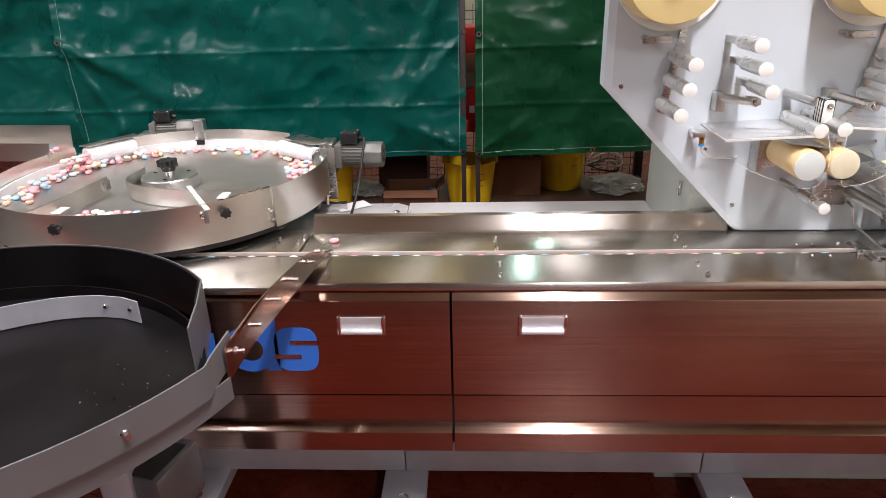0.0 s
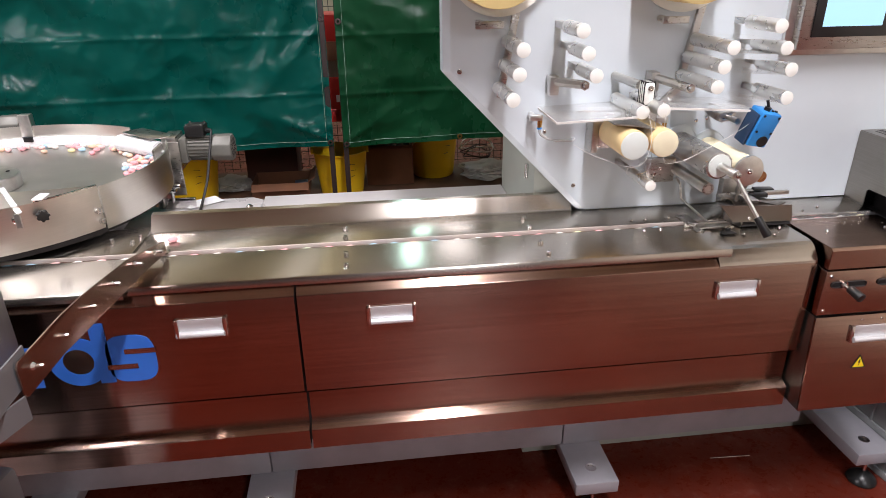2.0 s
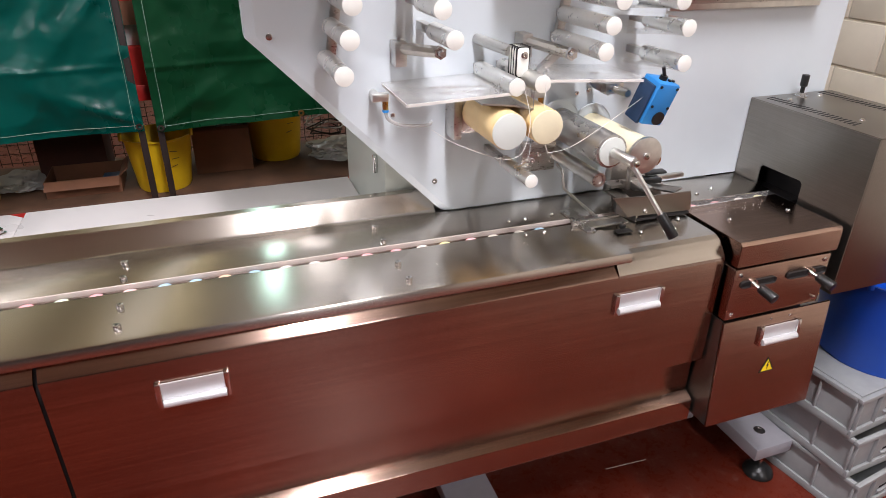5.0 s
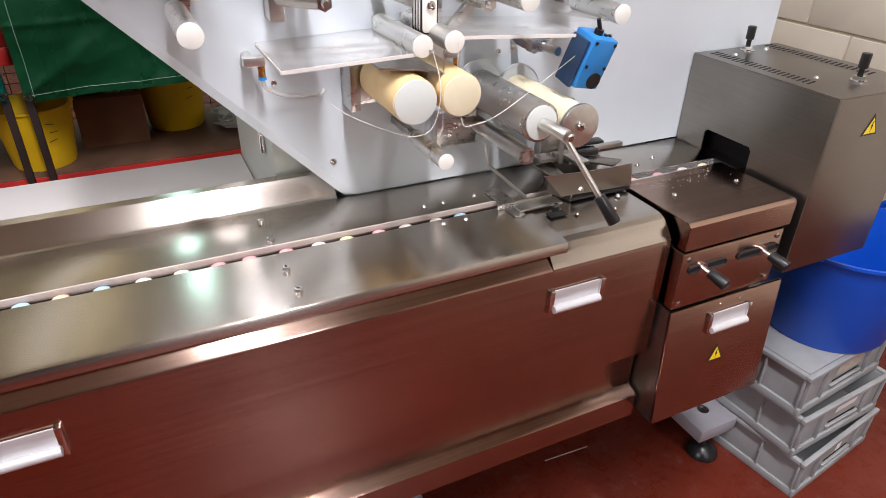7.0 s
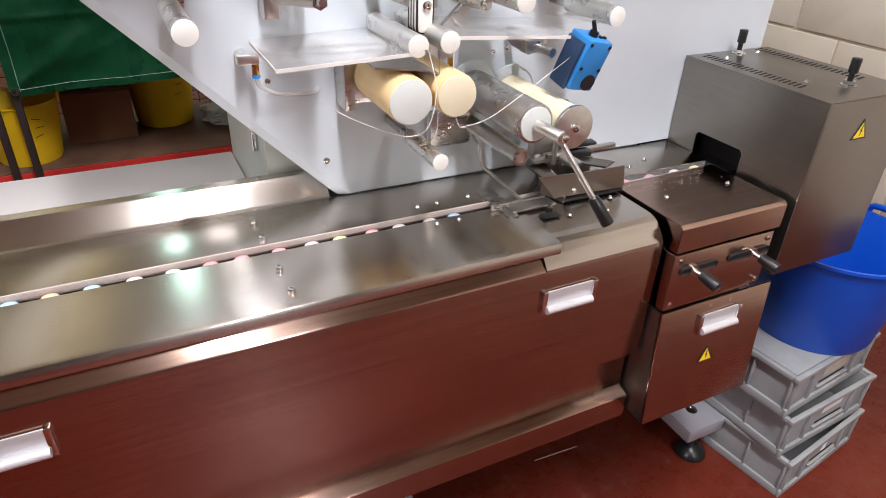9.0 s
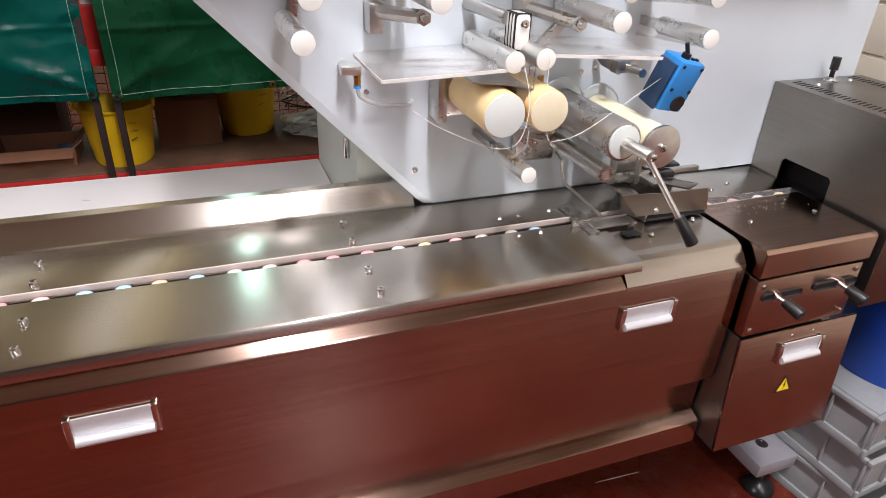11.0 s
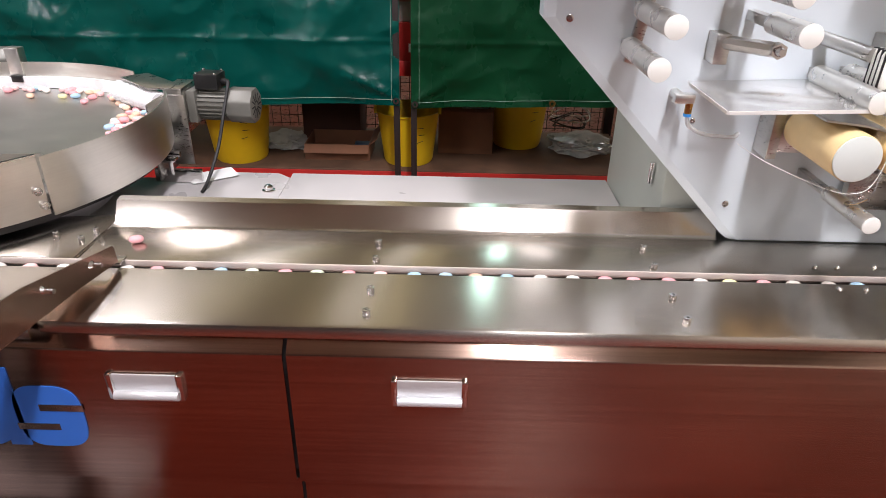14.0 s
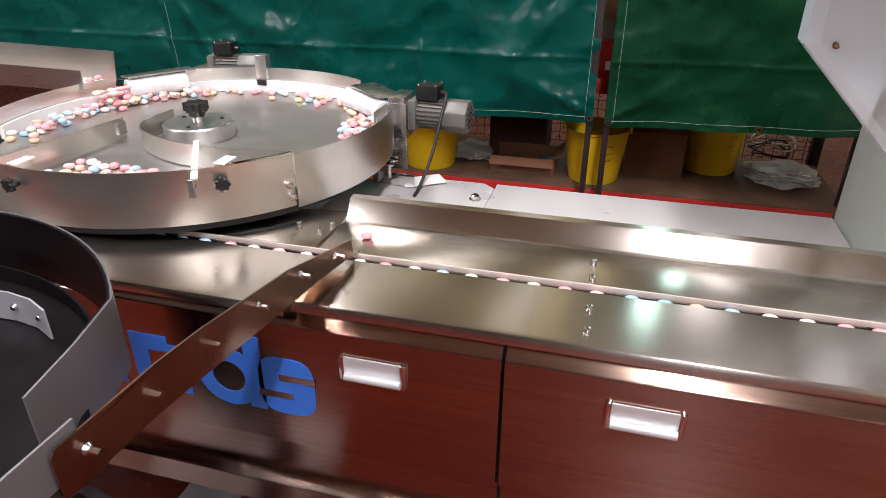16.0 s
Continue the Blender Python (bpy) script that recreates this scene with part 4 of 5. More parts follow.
part("folding_wing", prism([(1.04, 1.66), (1.078, 1.735), (1.082, 1.735), (1.0655, 1.637), (1.062, 1.607), (1.058, 1.607)], "z", 0.9455, 0.985, 0), STEEL, fold)
part("bracket_rod", join(cyl((1.085, 1.69, 0.99), (1.085, 1.69, 1.045), 0.006, seg=12), bx(1.07, 1.24, 1.688, 1.70, 1.002, 1.012, 0.001), bx(1.09, 1.12, 1.64, 1.69, 1.0, 1.008, 0.001)), STEEL, fold)
part("folding_bracket", join(bx(1.04, 1.13, 1.69, 1.72, 0.995, 1.003, 0.001), bx(1.06, 1.12, 1.725, 1.75, 0.965, 1.045, 0.002)), STEEL, fold)
for k in range(3):
    part("bracket_screw", socket_screw((1.065 + 0.03 * k, 1.705, 1.003), (0, 0, 1), 0.005, 0.006), CHROME, fold)
part("folding_shelf", prism([(1.07, 1.718), (1.1, 1.735), (1.2, 1.64), (1.165, 1.622)], "z", 0.994, 0.998, 0.0008), COVER, fold, "dark steel shelf plate")
for px_, py_ in ((1.115, 1.69), (1.155, 1.725)):
    part("folding_pad", bx(px_, px_ + 0.055, py_ - 0.012, py_ + 0.012, 0.999, 1.012, 0.003, (0, 0, -8)), BLACK, fold)
part("bracket_bar", bx(1.13, 1.21, 1.72, 1.735, 1.0, 1.006, 0.001), STEEL, fold)
part("folding_screw", dome_screw((1.075, 1.60, 0.972), (0, -1, 0), 0.006, 0.004), CHROME, fold)
part("entry_plate", join(prism([(0.924, 1.709), (0.954, 1.715), (0.958, 1.66), (0.946, 1.589), (0.926, 1.592)], "z", 0.9455, 0.9485), bx(0.91, 1.03, 1.628, 1.634, 0.9455, 0.957, 0.0005), bx(0.94, 1.035, 1.60, 1.628, 0.9487, 0.953, 0.0005)), STEEL, fold)
part("entry_screw", join(cyl((1.012, 1.588, 0.9455), (1.012, 1.588, 0.954), 0.007, seg=18), bx(0.985, 1.022, 1.562, 1.582, 0.9455, 0.9475, 0.001)), BLACK, fold)
part("entry_bolt", socket_screw((1.012, 1.588, 0.954), r=0.0055, h=0.005), CHROME, fold)
part("guard_strip", prism([(1.20, 0.9455), (1.2, 0.962), (1.46, 0.958), (1.46, 0.9455)], "y", 1.636, 1.639), CLEAR, fold)

# ---- white board behind the flange ----
board = thing("rear_deck", (0, 2.05, 0.45), "white laminate board deck behind the steel plates", "deck")
part("board", prism([(-0.286, 1.858), (0.548, 1.858), (0.548, 2.292), (-0.286, 2.292)], "z", 0.848, 0.868, 0.002), BOARD, board)
part("left_board", prism([(-1.7, 1.862), (-0.289, 1.862), (-0.289, 2.27), (-0.325, 2.30), (-0.47, 2.30), (-0.57, 2.25), (-1.7, 2.25)], "z", 0.846, 0.864, 0.002), BOARD, board)
part("support", bx(-1.6, 0.5, 2.12, 2.2, 0.0, 0.846, 0.004), PAINTED, board)
part("deck_bolt", join(lathe([(0, 0), (0.016, 0), (0.016, 0.003), (0.011, 0.005), (0.011, 0.012), (0.006, 0.016), (0, 0.016)], (-0.322, 2.178, 0.864), 20)), CHROME, board)

# sugar crumbs beside the lane on the sealing unit
crumb_rng = random.Random(21)
crumbs = []
for _ in range(45):
    cx_, cy_ = crumb_rng.gauss(1.34, 0.05), crumb_rng.gauss(1.603, 0.013)
    if 1.215 < cx_ < 1.47 and 1.56 < cy_ < 1.634:
        s_ = crumb_rng.uniform(0.0003, 0.0008)
        crumbs.append(bx(cx_ - s_, cx_ + s_ * crumb_rng.uniform(0.5, 1.6), cy_ - s_, cy_ + s_, 0.9446, 0.9446 + s_ * 1.2, 0, (0, 0, crumb_rng.uniform(0, 90))))
tagged(solid("sugar_crumbs", join(*crumbs), SUGARDUST, "pale sugar crumbs scattered on steel plate", "crumbs"), kind="stuff")

# ---- rotary feeder with steel disc ----
FX, FY, FR = -1.035, 2.064, 0.5
feed = thing("rotary_feeder", (FX, FY, 0), "round stainless steel sweet feeder with a turning disc", "rotary feeder")
part("pedestal", cyl((FX, FY, 0.872), (FX, FY, 0.96), 0.36, seg=48), PAINTED, feed)
# black ring for the shade below the disc's wall
part("pan", arc_wall(FX, FY, 0.02, FR - 0.012, 0.96, 0.978, 0, 360, 96), DARK, feed)
part("disc", cyl((FX, FY, 0.995), (FX, FY, 1.012), FR - 0.014, seg=96), DISC, feed, "satin steel turning disc")
part("front_wall", arc_wall(FX, FY, FR, FR + 0.003, 0.979, 1.093, -150, -34.4, 80), RING, feed, "rolled steel front wall")
part("side_wall", arc_wall(FX, FY, FR, FR + 0.003, 0.973, 1.09, -33.8, 22, 48), RING, feed, "rolled steel side wall")
part("back_wall", arc_wall(FX, FY, FR, FR + 0.003, 0.972, 1.085, 55, 128, 60), RING, feed)
part("left_wall", arc_wall(FX, FY, FR, FR + 0.003, 0.972, 1.085, 152, 209, 48), RING, feed)
part("lining", arc_wall(FX, FY, FR - 0.013, FR - 0.003, 1.013, 1.046, -10, 200, 90), WHITE, feed, "white plastic inner lining")
part("wall_cap", join(arc_wall(FX, FY, FR - 0.0015, FR + 0.0045, 1.0935, 1.0965, -52, -34.4, 16)), CHROME, feed)
hub = part("hub", lathe([(0, 0), (0.088, 0), (0.088, 0.034), (0.085, 0.038), (0, 0.038)], (FX, FY, 1.0125), 56), ALU, feed, "turned aluminium hub")
part("hub_stem", cyl((FX, FY, 1.05), (FX, FY, 1.065), 0.016, seg=24), CHROME, hub)
star = []
for k in range(40):
    a = 2 * math.pi * k / 40
    r = 0.0285 + 0.0045 * math.cos(7 * a)
    star.append((FX + r * math.cos(a), FY + r * math.sin(a)))
part("star_knob", join(prism(star, "z", 1.078, 1.1, 0.002), cyl((FX, FY, 1.064), (FX, FY, 1.079), 0.019, 0.024, 24)), BLACK, hub, "black star knob")
for k in range(3):
    a = radians(40 + 120 * k)
    part("hub_screw", socket_screw((FX + 0.06 * math.cos(a), FY + 0.06 * math.sin(a), 1.0505), r=0.006, h=0.002), DARK, hub)


def curved_strip(pts, z0, z1, thick):
    """An upright strip of sheet along a line in plan."""
    v = [Vector(p) for p in pts]
    side = []
    for i, p in enumerate(v):
        d = (v[min(i + 1, len(v) - 1)] - v[max(i - 1, 0)]).normalized()
        side.append(p + Vector((-d.y, d.x)) * thick)
    return prism([tuple(p) for p in v] + [tuple(p) for p in reversed(side)], "z", z0, z1)


guide = part("inner_guide", curved_strip([(-1.129, 2.091), (-1.134, 2.03), (-1.13, 1.975), (-1.115, 1.94), (-1.08, 1.905), (-1.02, 1.872), (-0.95, 1.848), (-0.866, 1.838), (-0.79, 1.842), (-0.72, 1.853), (-0.664, 1.861), (-0.632, 1.83)], 1.016, 1.068, 0.003), RING, feed, "curved steel inner guide")
part("straight_guide", curved_strip([(-1.20, 1.985), (-1.215, 1.80), (-1.245, 1.616)], 1.016, 1.07, 0.003), RING, feed, "straight steel guide")
part("guide_block", bx(-1.225, -1.19, 1.955, 1.985, 1.03, 1.062, 0.003), STEEL, feed)
for kx, ky in ((-0.675, 1.62), (-1.10, 1.553)):
    d = Vector((kx - FX, ky - FY, 0)).normalized()
    at = Vector((FX, FY, 1.062)) + d * (FR + 0.003)
    ar = part("guide_arm", join(bx(at.x - 0.012, at.x + 0.012, at.y - 0.002, at.y + 0.045, 1.0965, 1.1, 0.001)), WHITE, feed)
    st = []
    q = d.to_track_quat("Z", "Y").to_matrix().to_4x4()
    for k in range(40):
        a = 2 * math.pi * k / 40
        r = 0.0135 + 0.002 * math.cos(7 * a)
        st.append((r * math.cos(a), r * math.sin(a)))
    part("clamp_knob", moved(join(prism(st, "z", 0.012, 0.024, 0.0015), cyl((0, 0, 0), (0, 0, 0.016), 0.008, seg=16)), Matrix.Translation(at) @ q), BLACK, feed, "black star clamp knob")
part("white_bracket", moved(bx(-0.12, 0.12, -0.0065, 0.0065, 0, 0.004, 0.001), Matrix.Translation((-0.80, 1.715, 1.085)) @ pose(0, 0, 0, 0, 0, -57)), WHITE, feed)
part("bracket_leg", bx(-0.741, -0.728, 1.600, 1.606, 1.055, 1.089, 0.001), ALU, feed)
for kx, ky, kz in ((-0.735, 1.60, 1.063), (-0.60, 1.755, 1.0), (-0.604, 1.75, 1.03)):
    d = Vector((kx - FX, ky - FY, 0)).normalized()
    at = Vector((FX, FY, kz)) + d * (FR + 0.003)
    part("wall_screw", cyl(at, at + d * 0.01, 0.008, seg=16, bev=0.001), CHROME, feed)
part("wall_clip", bx(-1.145, -1.105, 2.55, 2.585, 1.03, 1.125, 0.003), ALU, feed)
part("clip_foot", bx(-1.143, -1.107, 2.54, 2.55, 1.03, 1.048, 0.002), BLACK, feed)


def brush_roller(p0, p1, r):
    """A white nylon brush: a core with many bristles, uneven at its rim."""
    p0, p1 = Vector(p0), Vector(p1)
    d = (p1 - p0).normalized()
    u = d.orthogonal().normalized()
    w = d.cross(u)
    bm = cyl(p0, p1, r * 0.9, seg=32)
    rng = random.Random(3)
    for _ in range(1500):
        a, s = rng.uniform(0, 2 * math.pi), rng.random()
        o = u * math.cos(a) + w * math.sin(a)
        t = -u * math.sin(a) + w * math.cos(a)
        c = p0.lerp(p1, s) + o * r * 0.86
        tip = c + o * r * rng.uniform(0.12, 0.2) + d * rng.uniform(-0.002, 0.002)
        bm.faces.new([bm.verts.new(c + t * 0.0008), bm.verts.new(c - t * 0.0008), bm.verts.new(tip)])
    return bm


def drive_motor(at, way, parent, second=False):
    """A small grey geared motor: ribbed body, fan cover, terminal box, gear head."""
    m = Matrix.Translation(at) @ pose(0, 0, 0, 0, 0, way)
    out = part("motor", moved(join(cyl((0.0, 0, 0), (0.125, 0, 0), 0.037, seg=32), bx(-0.022, 0.002, -0.042, 0.042, -0.042, 0.042, 0.004)), m), MOTORGREY, parent, "grey ribbed geared motor")
    ribs = []
    for k in range(22):
        a = radians(-80 + k * 340 / 21)
        ribs.append(moved(bx(0.004, 0.078, -0.0012, 0.0012, 0.034, 0.0425, 0), pose(0, 0, 0, math.degrees(a), 0, 0)))
    part("motor_ribs", moved(join(*ribs), m), MOTORGREY, out)
    octo = [(0.047 * math.cos(radians(22.5 + 45 * k)), 0.047 * math.sin(radians(22.5 + 45 * k))) for k in range(8)]
    part("fan_cover", moved(prism(octo, "x", 0.08, 0.147, 0.004), m), MOTORGREY, out, "octagonal fan cover")
    part("fan_slots", moved(join(*[moved(bx(0.1466, 0.1478, -0.0017, 0.0017, 0.009, 0.034, 0), pose(0, 0, 0, 30 * k, 0, 0)) for k in range(12)]), m), DARK, out)
    tb_ = part("terminal_box", moved(bx(0.0, 0.062, -0.03, 0.03, 0.043, 0.082, 0.003), m), BLACK, out, "black terminal box")
    for x, y in ((0.007, -0.023), (0.007, 0.023), (0.055, -0.023), (0.055, 0.023)):
        part("box_screw", moved(cyl((x, y, 0.082), (x, y, 0.087), 0.0035, seg=12), m), CHROME, tb_)
    part("cable_gland", moved(cyl((0.062, 0.0, 0.06), (0.078, 0.0, 0.057), 0.009, seg=14), m), BLACK, tb_)
    return out


drive_motor((-0.527, 2.362, 1.032), -4, feed)
part("gear_head", bx(-0.60, -0.552, 2.30, 2.402, 0.965, 1.085, 0.004), STEEL, feed)
part("gear_plate", bx(-0.603, -0.596, 2.2, 2.39, 0.875, 1.07, 0.002), STEEL, feed, "steel motor bracket")
part("gear_side", bx(-0.596, -0.545, 2.294, 2.299, 0.885, 1.07, 0.002), STEEL, feed)
part("brush_cover", prism([(-0.75, 2.40), (-0.70, 2.455), (-0.58, 2.35), (-0.575, 2.30), (-0.63, 2.29)], "z", 1.083, 1.087, 0.001), STEEL, feed)
part("brush", brush_roller((-0.765, 2.415, 1.047), (-0.605, 2.29, 1.047), 0.031), WHITE, feed, "white nylon brush roller")
part("motor_cable", pipe([(-0.455, 2.36, 1.085), (-0.445, 2.345, 1.09), (-0.45, 2.30, 1.03), (-0.46, 2.25, 0.95), (-0.475, 2.19, 0.885), (-0.48, 2.15, 0.868)], 0.0042), RUBBER, feed, "black motor cable")
part("side_bracket", join(bx(-0.575, -0.545, 2.17, 2.20, 0.935, 0.945, 0.002), cyl((-0.56, 2.185, 0.9), (-0.56, 2.185, 0.98), 0.006, seg=12), cyl((-0.575, 2.18, 0.955), (-0.53, 2.18, 0.955), 0.007, seg=14)), CHROME, feed)
part("bracket_post", bx(-0.62, -0.50, 2.215, 2.228, 0.866, 0.90, 0.002), CHROME, feed)
drive_motor((-1.31, 2.60, 1.07), 8, feed)
part("brush_cover", prism([(-1.47, 2.315), (-1.36, 2.50), (-1.31, 2.47), (-1.345, 2.43), (-1.43, 2.30)], "z", 1.084, 1.089, 0.001), STEEL, feed)
part("brush", brush_roller((-1.445, 2.305, 1.05), (-1.345, 2.455, 1.05), 0.033), WHITE, feed, "white nylon brush roller")
part("motor_arm", bx(-1.36, -1.30, 2.52, 2.60, 1.0, 1.08, 0.003), STEEL, feed)
part("paper_note", moved(bx(-0.06, 0.06, -0.035, 0.035, 0, 0.0006, 0), Matrix.Translation((-0.49, 2.262, 0.868)) @ pose(0, 0, 0, 0, 0, 35)), PAPER, feed)

# ---- feed tray that pours onto the disc ----
tray = thing("feed_tray", (-2.0, 2.28, 0), "open stainless steel tray pouring sweets", "tray")
part("trough", moved(prism([(-0.075, 0.0), (0.075, 0.0), (0.085, 0.09), (0.082, 0.09), (0.072, 0.003), (-0.072, 0.003), (-0.072, 0.062), (-0.075, 0.062)], "x", -0.9, 0), Matrix.Translation((-1.51, 2.275, 1.062)) @ pose(0, 0, 0, 0, 2, 4)), RING, tray)
part("tray_leg", bx(-2.2, -2.14, 2.2, 2.26, 0, 1.1, 0.004), PAINTED, tray)

# ---- turntable with black disc and its outfeed chute ----
BX_, BY_, BR = -1.01, 0.90, 0.525
RIM = [(-0.556, 1.045), (-0.578, 1.14)] + [(BX_ + BR * math.cos(radians(a)), BY_ + BR * math.sin(radians(a))) for a in range(40, 201, 4)]
table = thing("turntable", (BX_, BY_, 0), "black disc turntable with steel rim and outfeed chute", "turntable")
DISC_EDGE = []
for k in range(120):
    p = Vector((BX_ + 0.494 * math.cos(radians(3 * k)), BY_ + 0.494 * math.sin(radians(3 * k))))
    off = p - Vector((-1.083, 1.203))
    DISC_EDGE.append(tuple(Vector((-1.083, 1.203)) + off * min(1.0, 0.59 / off.length)))
part("disc", prism(DISC_EDGE, "z", 0.945, 0.955), BELT, table, "dull black coated disc")
part("rim_wall", curved_strip(RIM, 0.956, 1.072, -0.003), DULL, table, "rolled steel rim wall")
part("rim_lining", curved_strip(RIM[1:], 0.957, 1.0705, 0.004), BELT, table, "black inner lining")
part("inner_step", arc_wall(BX_, BY_, 0.49, 0.494, 0.955, 0.984, 2, 200, 90), BELT, table)
# pale paint on this steel strip stands in for its bright reflection
part("inner_strip", curved_strip([(-0.765, 1.268), (-0.81, 1.288), (-0.86, 1.296), (-0.91, 1.294), (-0.958, 1.284), (-1.01, 1.263), (-1.055, 1.238), (-1.11, 1.2), (-1.15, 1.165), (-1.2, 1.11)], 0.957, 1.008, 0.003), PAINTED, table, "curved steel strip with screws")
for xs, ys in ((-0.79, 1.277), (-0.85, 1.29)):
    part("strip_screw", dome_screw((xs, ys, 0.985), (0.1, -1, 0), 0.006, 0.005), CHROME, table)
edge = [(-1.083 + 0.668 * math.cos(radians(a)), 1.203 + 0.668 * math.sin(radians(a))) for a in range(-101, -24, 4)]
part("outer_guide", curved_strip(list(reversed(edge + [(-0.48, 0.95), (-0.4795, 1.03)])), 1.018, 1.076, 0.003), DULL, table, "dull grey guide strip")
base_edge = [(-1.083 + 0.655 * math.cos(radians(a)), 1.203 + 0.655 * math.sin(radians(a))) for a in range(-100, -17, 4)]
part("deck_edge", curved_strip(list(reversed(base_edge)), 0.976, 1.0175, 0.004), DULL, table, "dull grey deck edge")
part("deck", prism(base_edge[2:-3] + [(-0.52, 1.06), (-0.585, 1.10), (-0.60, 1.0), (-0.66, 0.75), (-0.95, 0.56)], "z", 0.975, 0.985), BELT, table)
# added black drum, fills in the shade beneath the table
part("drive_housing", cyl((BX_, BY_, 0.25), (BX_, BY_, 0.905), 0.12, seg=48, bev=0.01), BELT, table, "added black drum for the shade under the turntable")


def chute_wall():
    """The chute's side sheet, which falls towards the lane."""
    bm = prism([(0.997, 1.066), (0.99, 1.058), (0.99, 1.012), (0.997, 1.003), (1.15, 0.995), (1.24, 0.99), (1.47, 0.974), (1.645, 0.955), (1.64, 0.988), (1.43, 1.034), (1.23, 1.056), (1.15, 1.06)], "x", 0.0, 0.003)
    for v in bm.verts:
        v.co.x += -0.474 + max(0.0, v.co.y - 1.15) * 0.068
    return bm


part("chute_side", chute_wall(), PANEL, table, "brushed steel chute side with screws")
part("chute_floor", moved(prism([(-0.053, 1.06), (-0.002, 1.06), (0.03, 1.6), (-0.02, 1.6)], "z", 0, 0.003), Matrix.Translation((-0.474, 0, 0.0)) @ Matrix(((1, 0, 0, 0), (0, 1, 0, 0), (0, -0.075, 1, 1.08), (0, 0, 0, 1)))), PANEL, table)
for yy, zz in ((1.03, 1.037), (1.125, 1.034), (1.235, 1.029), (1.342, 1.022), (1.46, 1.01), (1.575, 0.988)):
    xx = -0.471 + max(0.0, yy - 1.15) * 0.068
    part("chute_screw", join(dome_screw((xx, yy, zz), (1, -0.06, 0), 0.0075, 0.005), cyl((xx, yy, zz), (xx + 0.018, yy - 0.001, zz), 0.0042, seg=12)), CHROME, table)
for a in (-37, -52):
    d = Vector((math.cos(radians(a)), math.sin(radians(a)), 0))
    at = Vector((-1.083, 1.203, 1.046)) + d * 0.668
    part("guide_screw", join(dome_screw(at, d, 0.0085, 0.005), cyl(at, at + d * 0.014, 0.0045, seg=12)), CHROME, table)
part("chute_end", join(cyl((-0.455, 1.66, 0.948), (-0.455, 1.66, 0.975), 0.007, seg=14), bx(-0.475, -0.435, 1.645, 1.672, 0.948, 0.952, 0.001)), CHROME, table)
part("under_pan", cyl((BX_, BY_, 0.905), (BX_, BY_, 0.9445), 0.26, seg=64), STEEL, table)
part("post", bx(-0.83, -0.77, 1.085, 1.145, 0.0, 0.944, 0.004, (0, 0, 12)), PAINTED, table, "blue grey painted post")
clamp = part("clamp_block", bx(-0.785, -0.69, 1.10, 1.24, 0.55, 0.684, 0.012, (0, 0, -14)), DULL, table, "aluminium clamp block with bolt")
part("clamp_insert", bx(-0.775, -0.707, 1.105, 1.215, 0.6836, 0.688, 0.002, (0, 0, -14)), DARK, clamp)
part("clamp_bolt", cyl((-0.733, 1.185, 0.688), (-0.733, 1.185, 0.7), 0.012, seg=6), CHROME, clamp)
part("clamp_post", bx(-0.77, -0.705, 1.14, 1.2, 0.0, 0.55, 0.003, (0, 0, -14)), PAINTED, table)
part("column", cyl((BX_, BY_, 0.03), (BX_, BY_, 0.90), 0.06, seg=28), PAINTED, table)
part("floor_plate", cyl((BX_, BY_, 0), (BX_, BY_, 0.03), 0.3, seg=40), PAINTED, table)

# crumbs on the black disc
crumb_rng = random.Random(8)
bits = []
for _ in range(16):
    cx_, cy_ = crumb_rng.gauss(-0.68, 0.045), crumb_rng.gauss(1.03, 0.05)
    if math.hypot(cx_ - BX_, cy_ - BY_) < 0.47:
        s_ = crumb_rng.uniform(0.0004, 0.0011)
        bits.append(bx(cx_ - s_, cx_ + s_, cy_ - s_ * 0.6, cy_ + s_ * 0.6, 0.9551, 0.9551 + s_, 0, (0, 0, crumb_rng.uniform(0, 90))))
tagged(solid("sugar_crumbs", join(*bits), SUGARDUST, "pale sugar crumbs scattered on black disc", "crumbs"), kind="stuff")

# ---- sweets ----
SW = bmesh.new()
bmesh.ops.create_icosphere(SW, subdivisions=2, radius=1)
for v in SW.verts:
    r = math.hypot(v.co.x, v.co.y)
    v.co = Vector((v.co.x * 0.0135, v.co.y * 0.0105, math.copysign(abs(v.co.z) ** 0.75, v.co.z) * 0.0068))
sweet_mesh = mesh_of("sweet", SW, SUGAR, angle=80)
rng = random.Random(11)


def sweet(x, y, z, rz=0.0, tilt=0.0, group="sweets on the disc", s=1.0):
    ob = new("sweet", sweet_mesh)
    ob.matrix_basis = pose(x, y, z, tilt, 0, rz) @ Matrix.Diagonal((s, s, s, 1))
    return tagged(ob, "pastel pressed sugar sweet", "sweet", group)


for k in range(34):
    x = -0.93 + 0.0555 * k
    if x < 0.9:
        sweet(x + rng.uniform(-0.003, 0.003), 1.6525, 0.9345, rng.uniform(-8, 8), 0, "sweets in the lane")
for x in (1.25, 1.32, 1.39, 1.45):
    sweet(x, 1.6525, 0.9345, 5, 0, "sweets in the lane")
sweet(-0.446, 1.735, 0.9515, 10, 0, "sweets in the lane")
placed = []


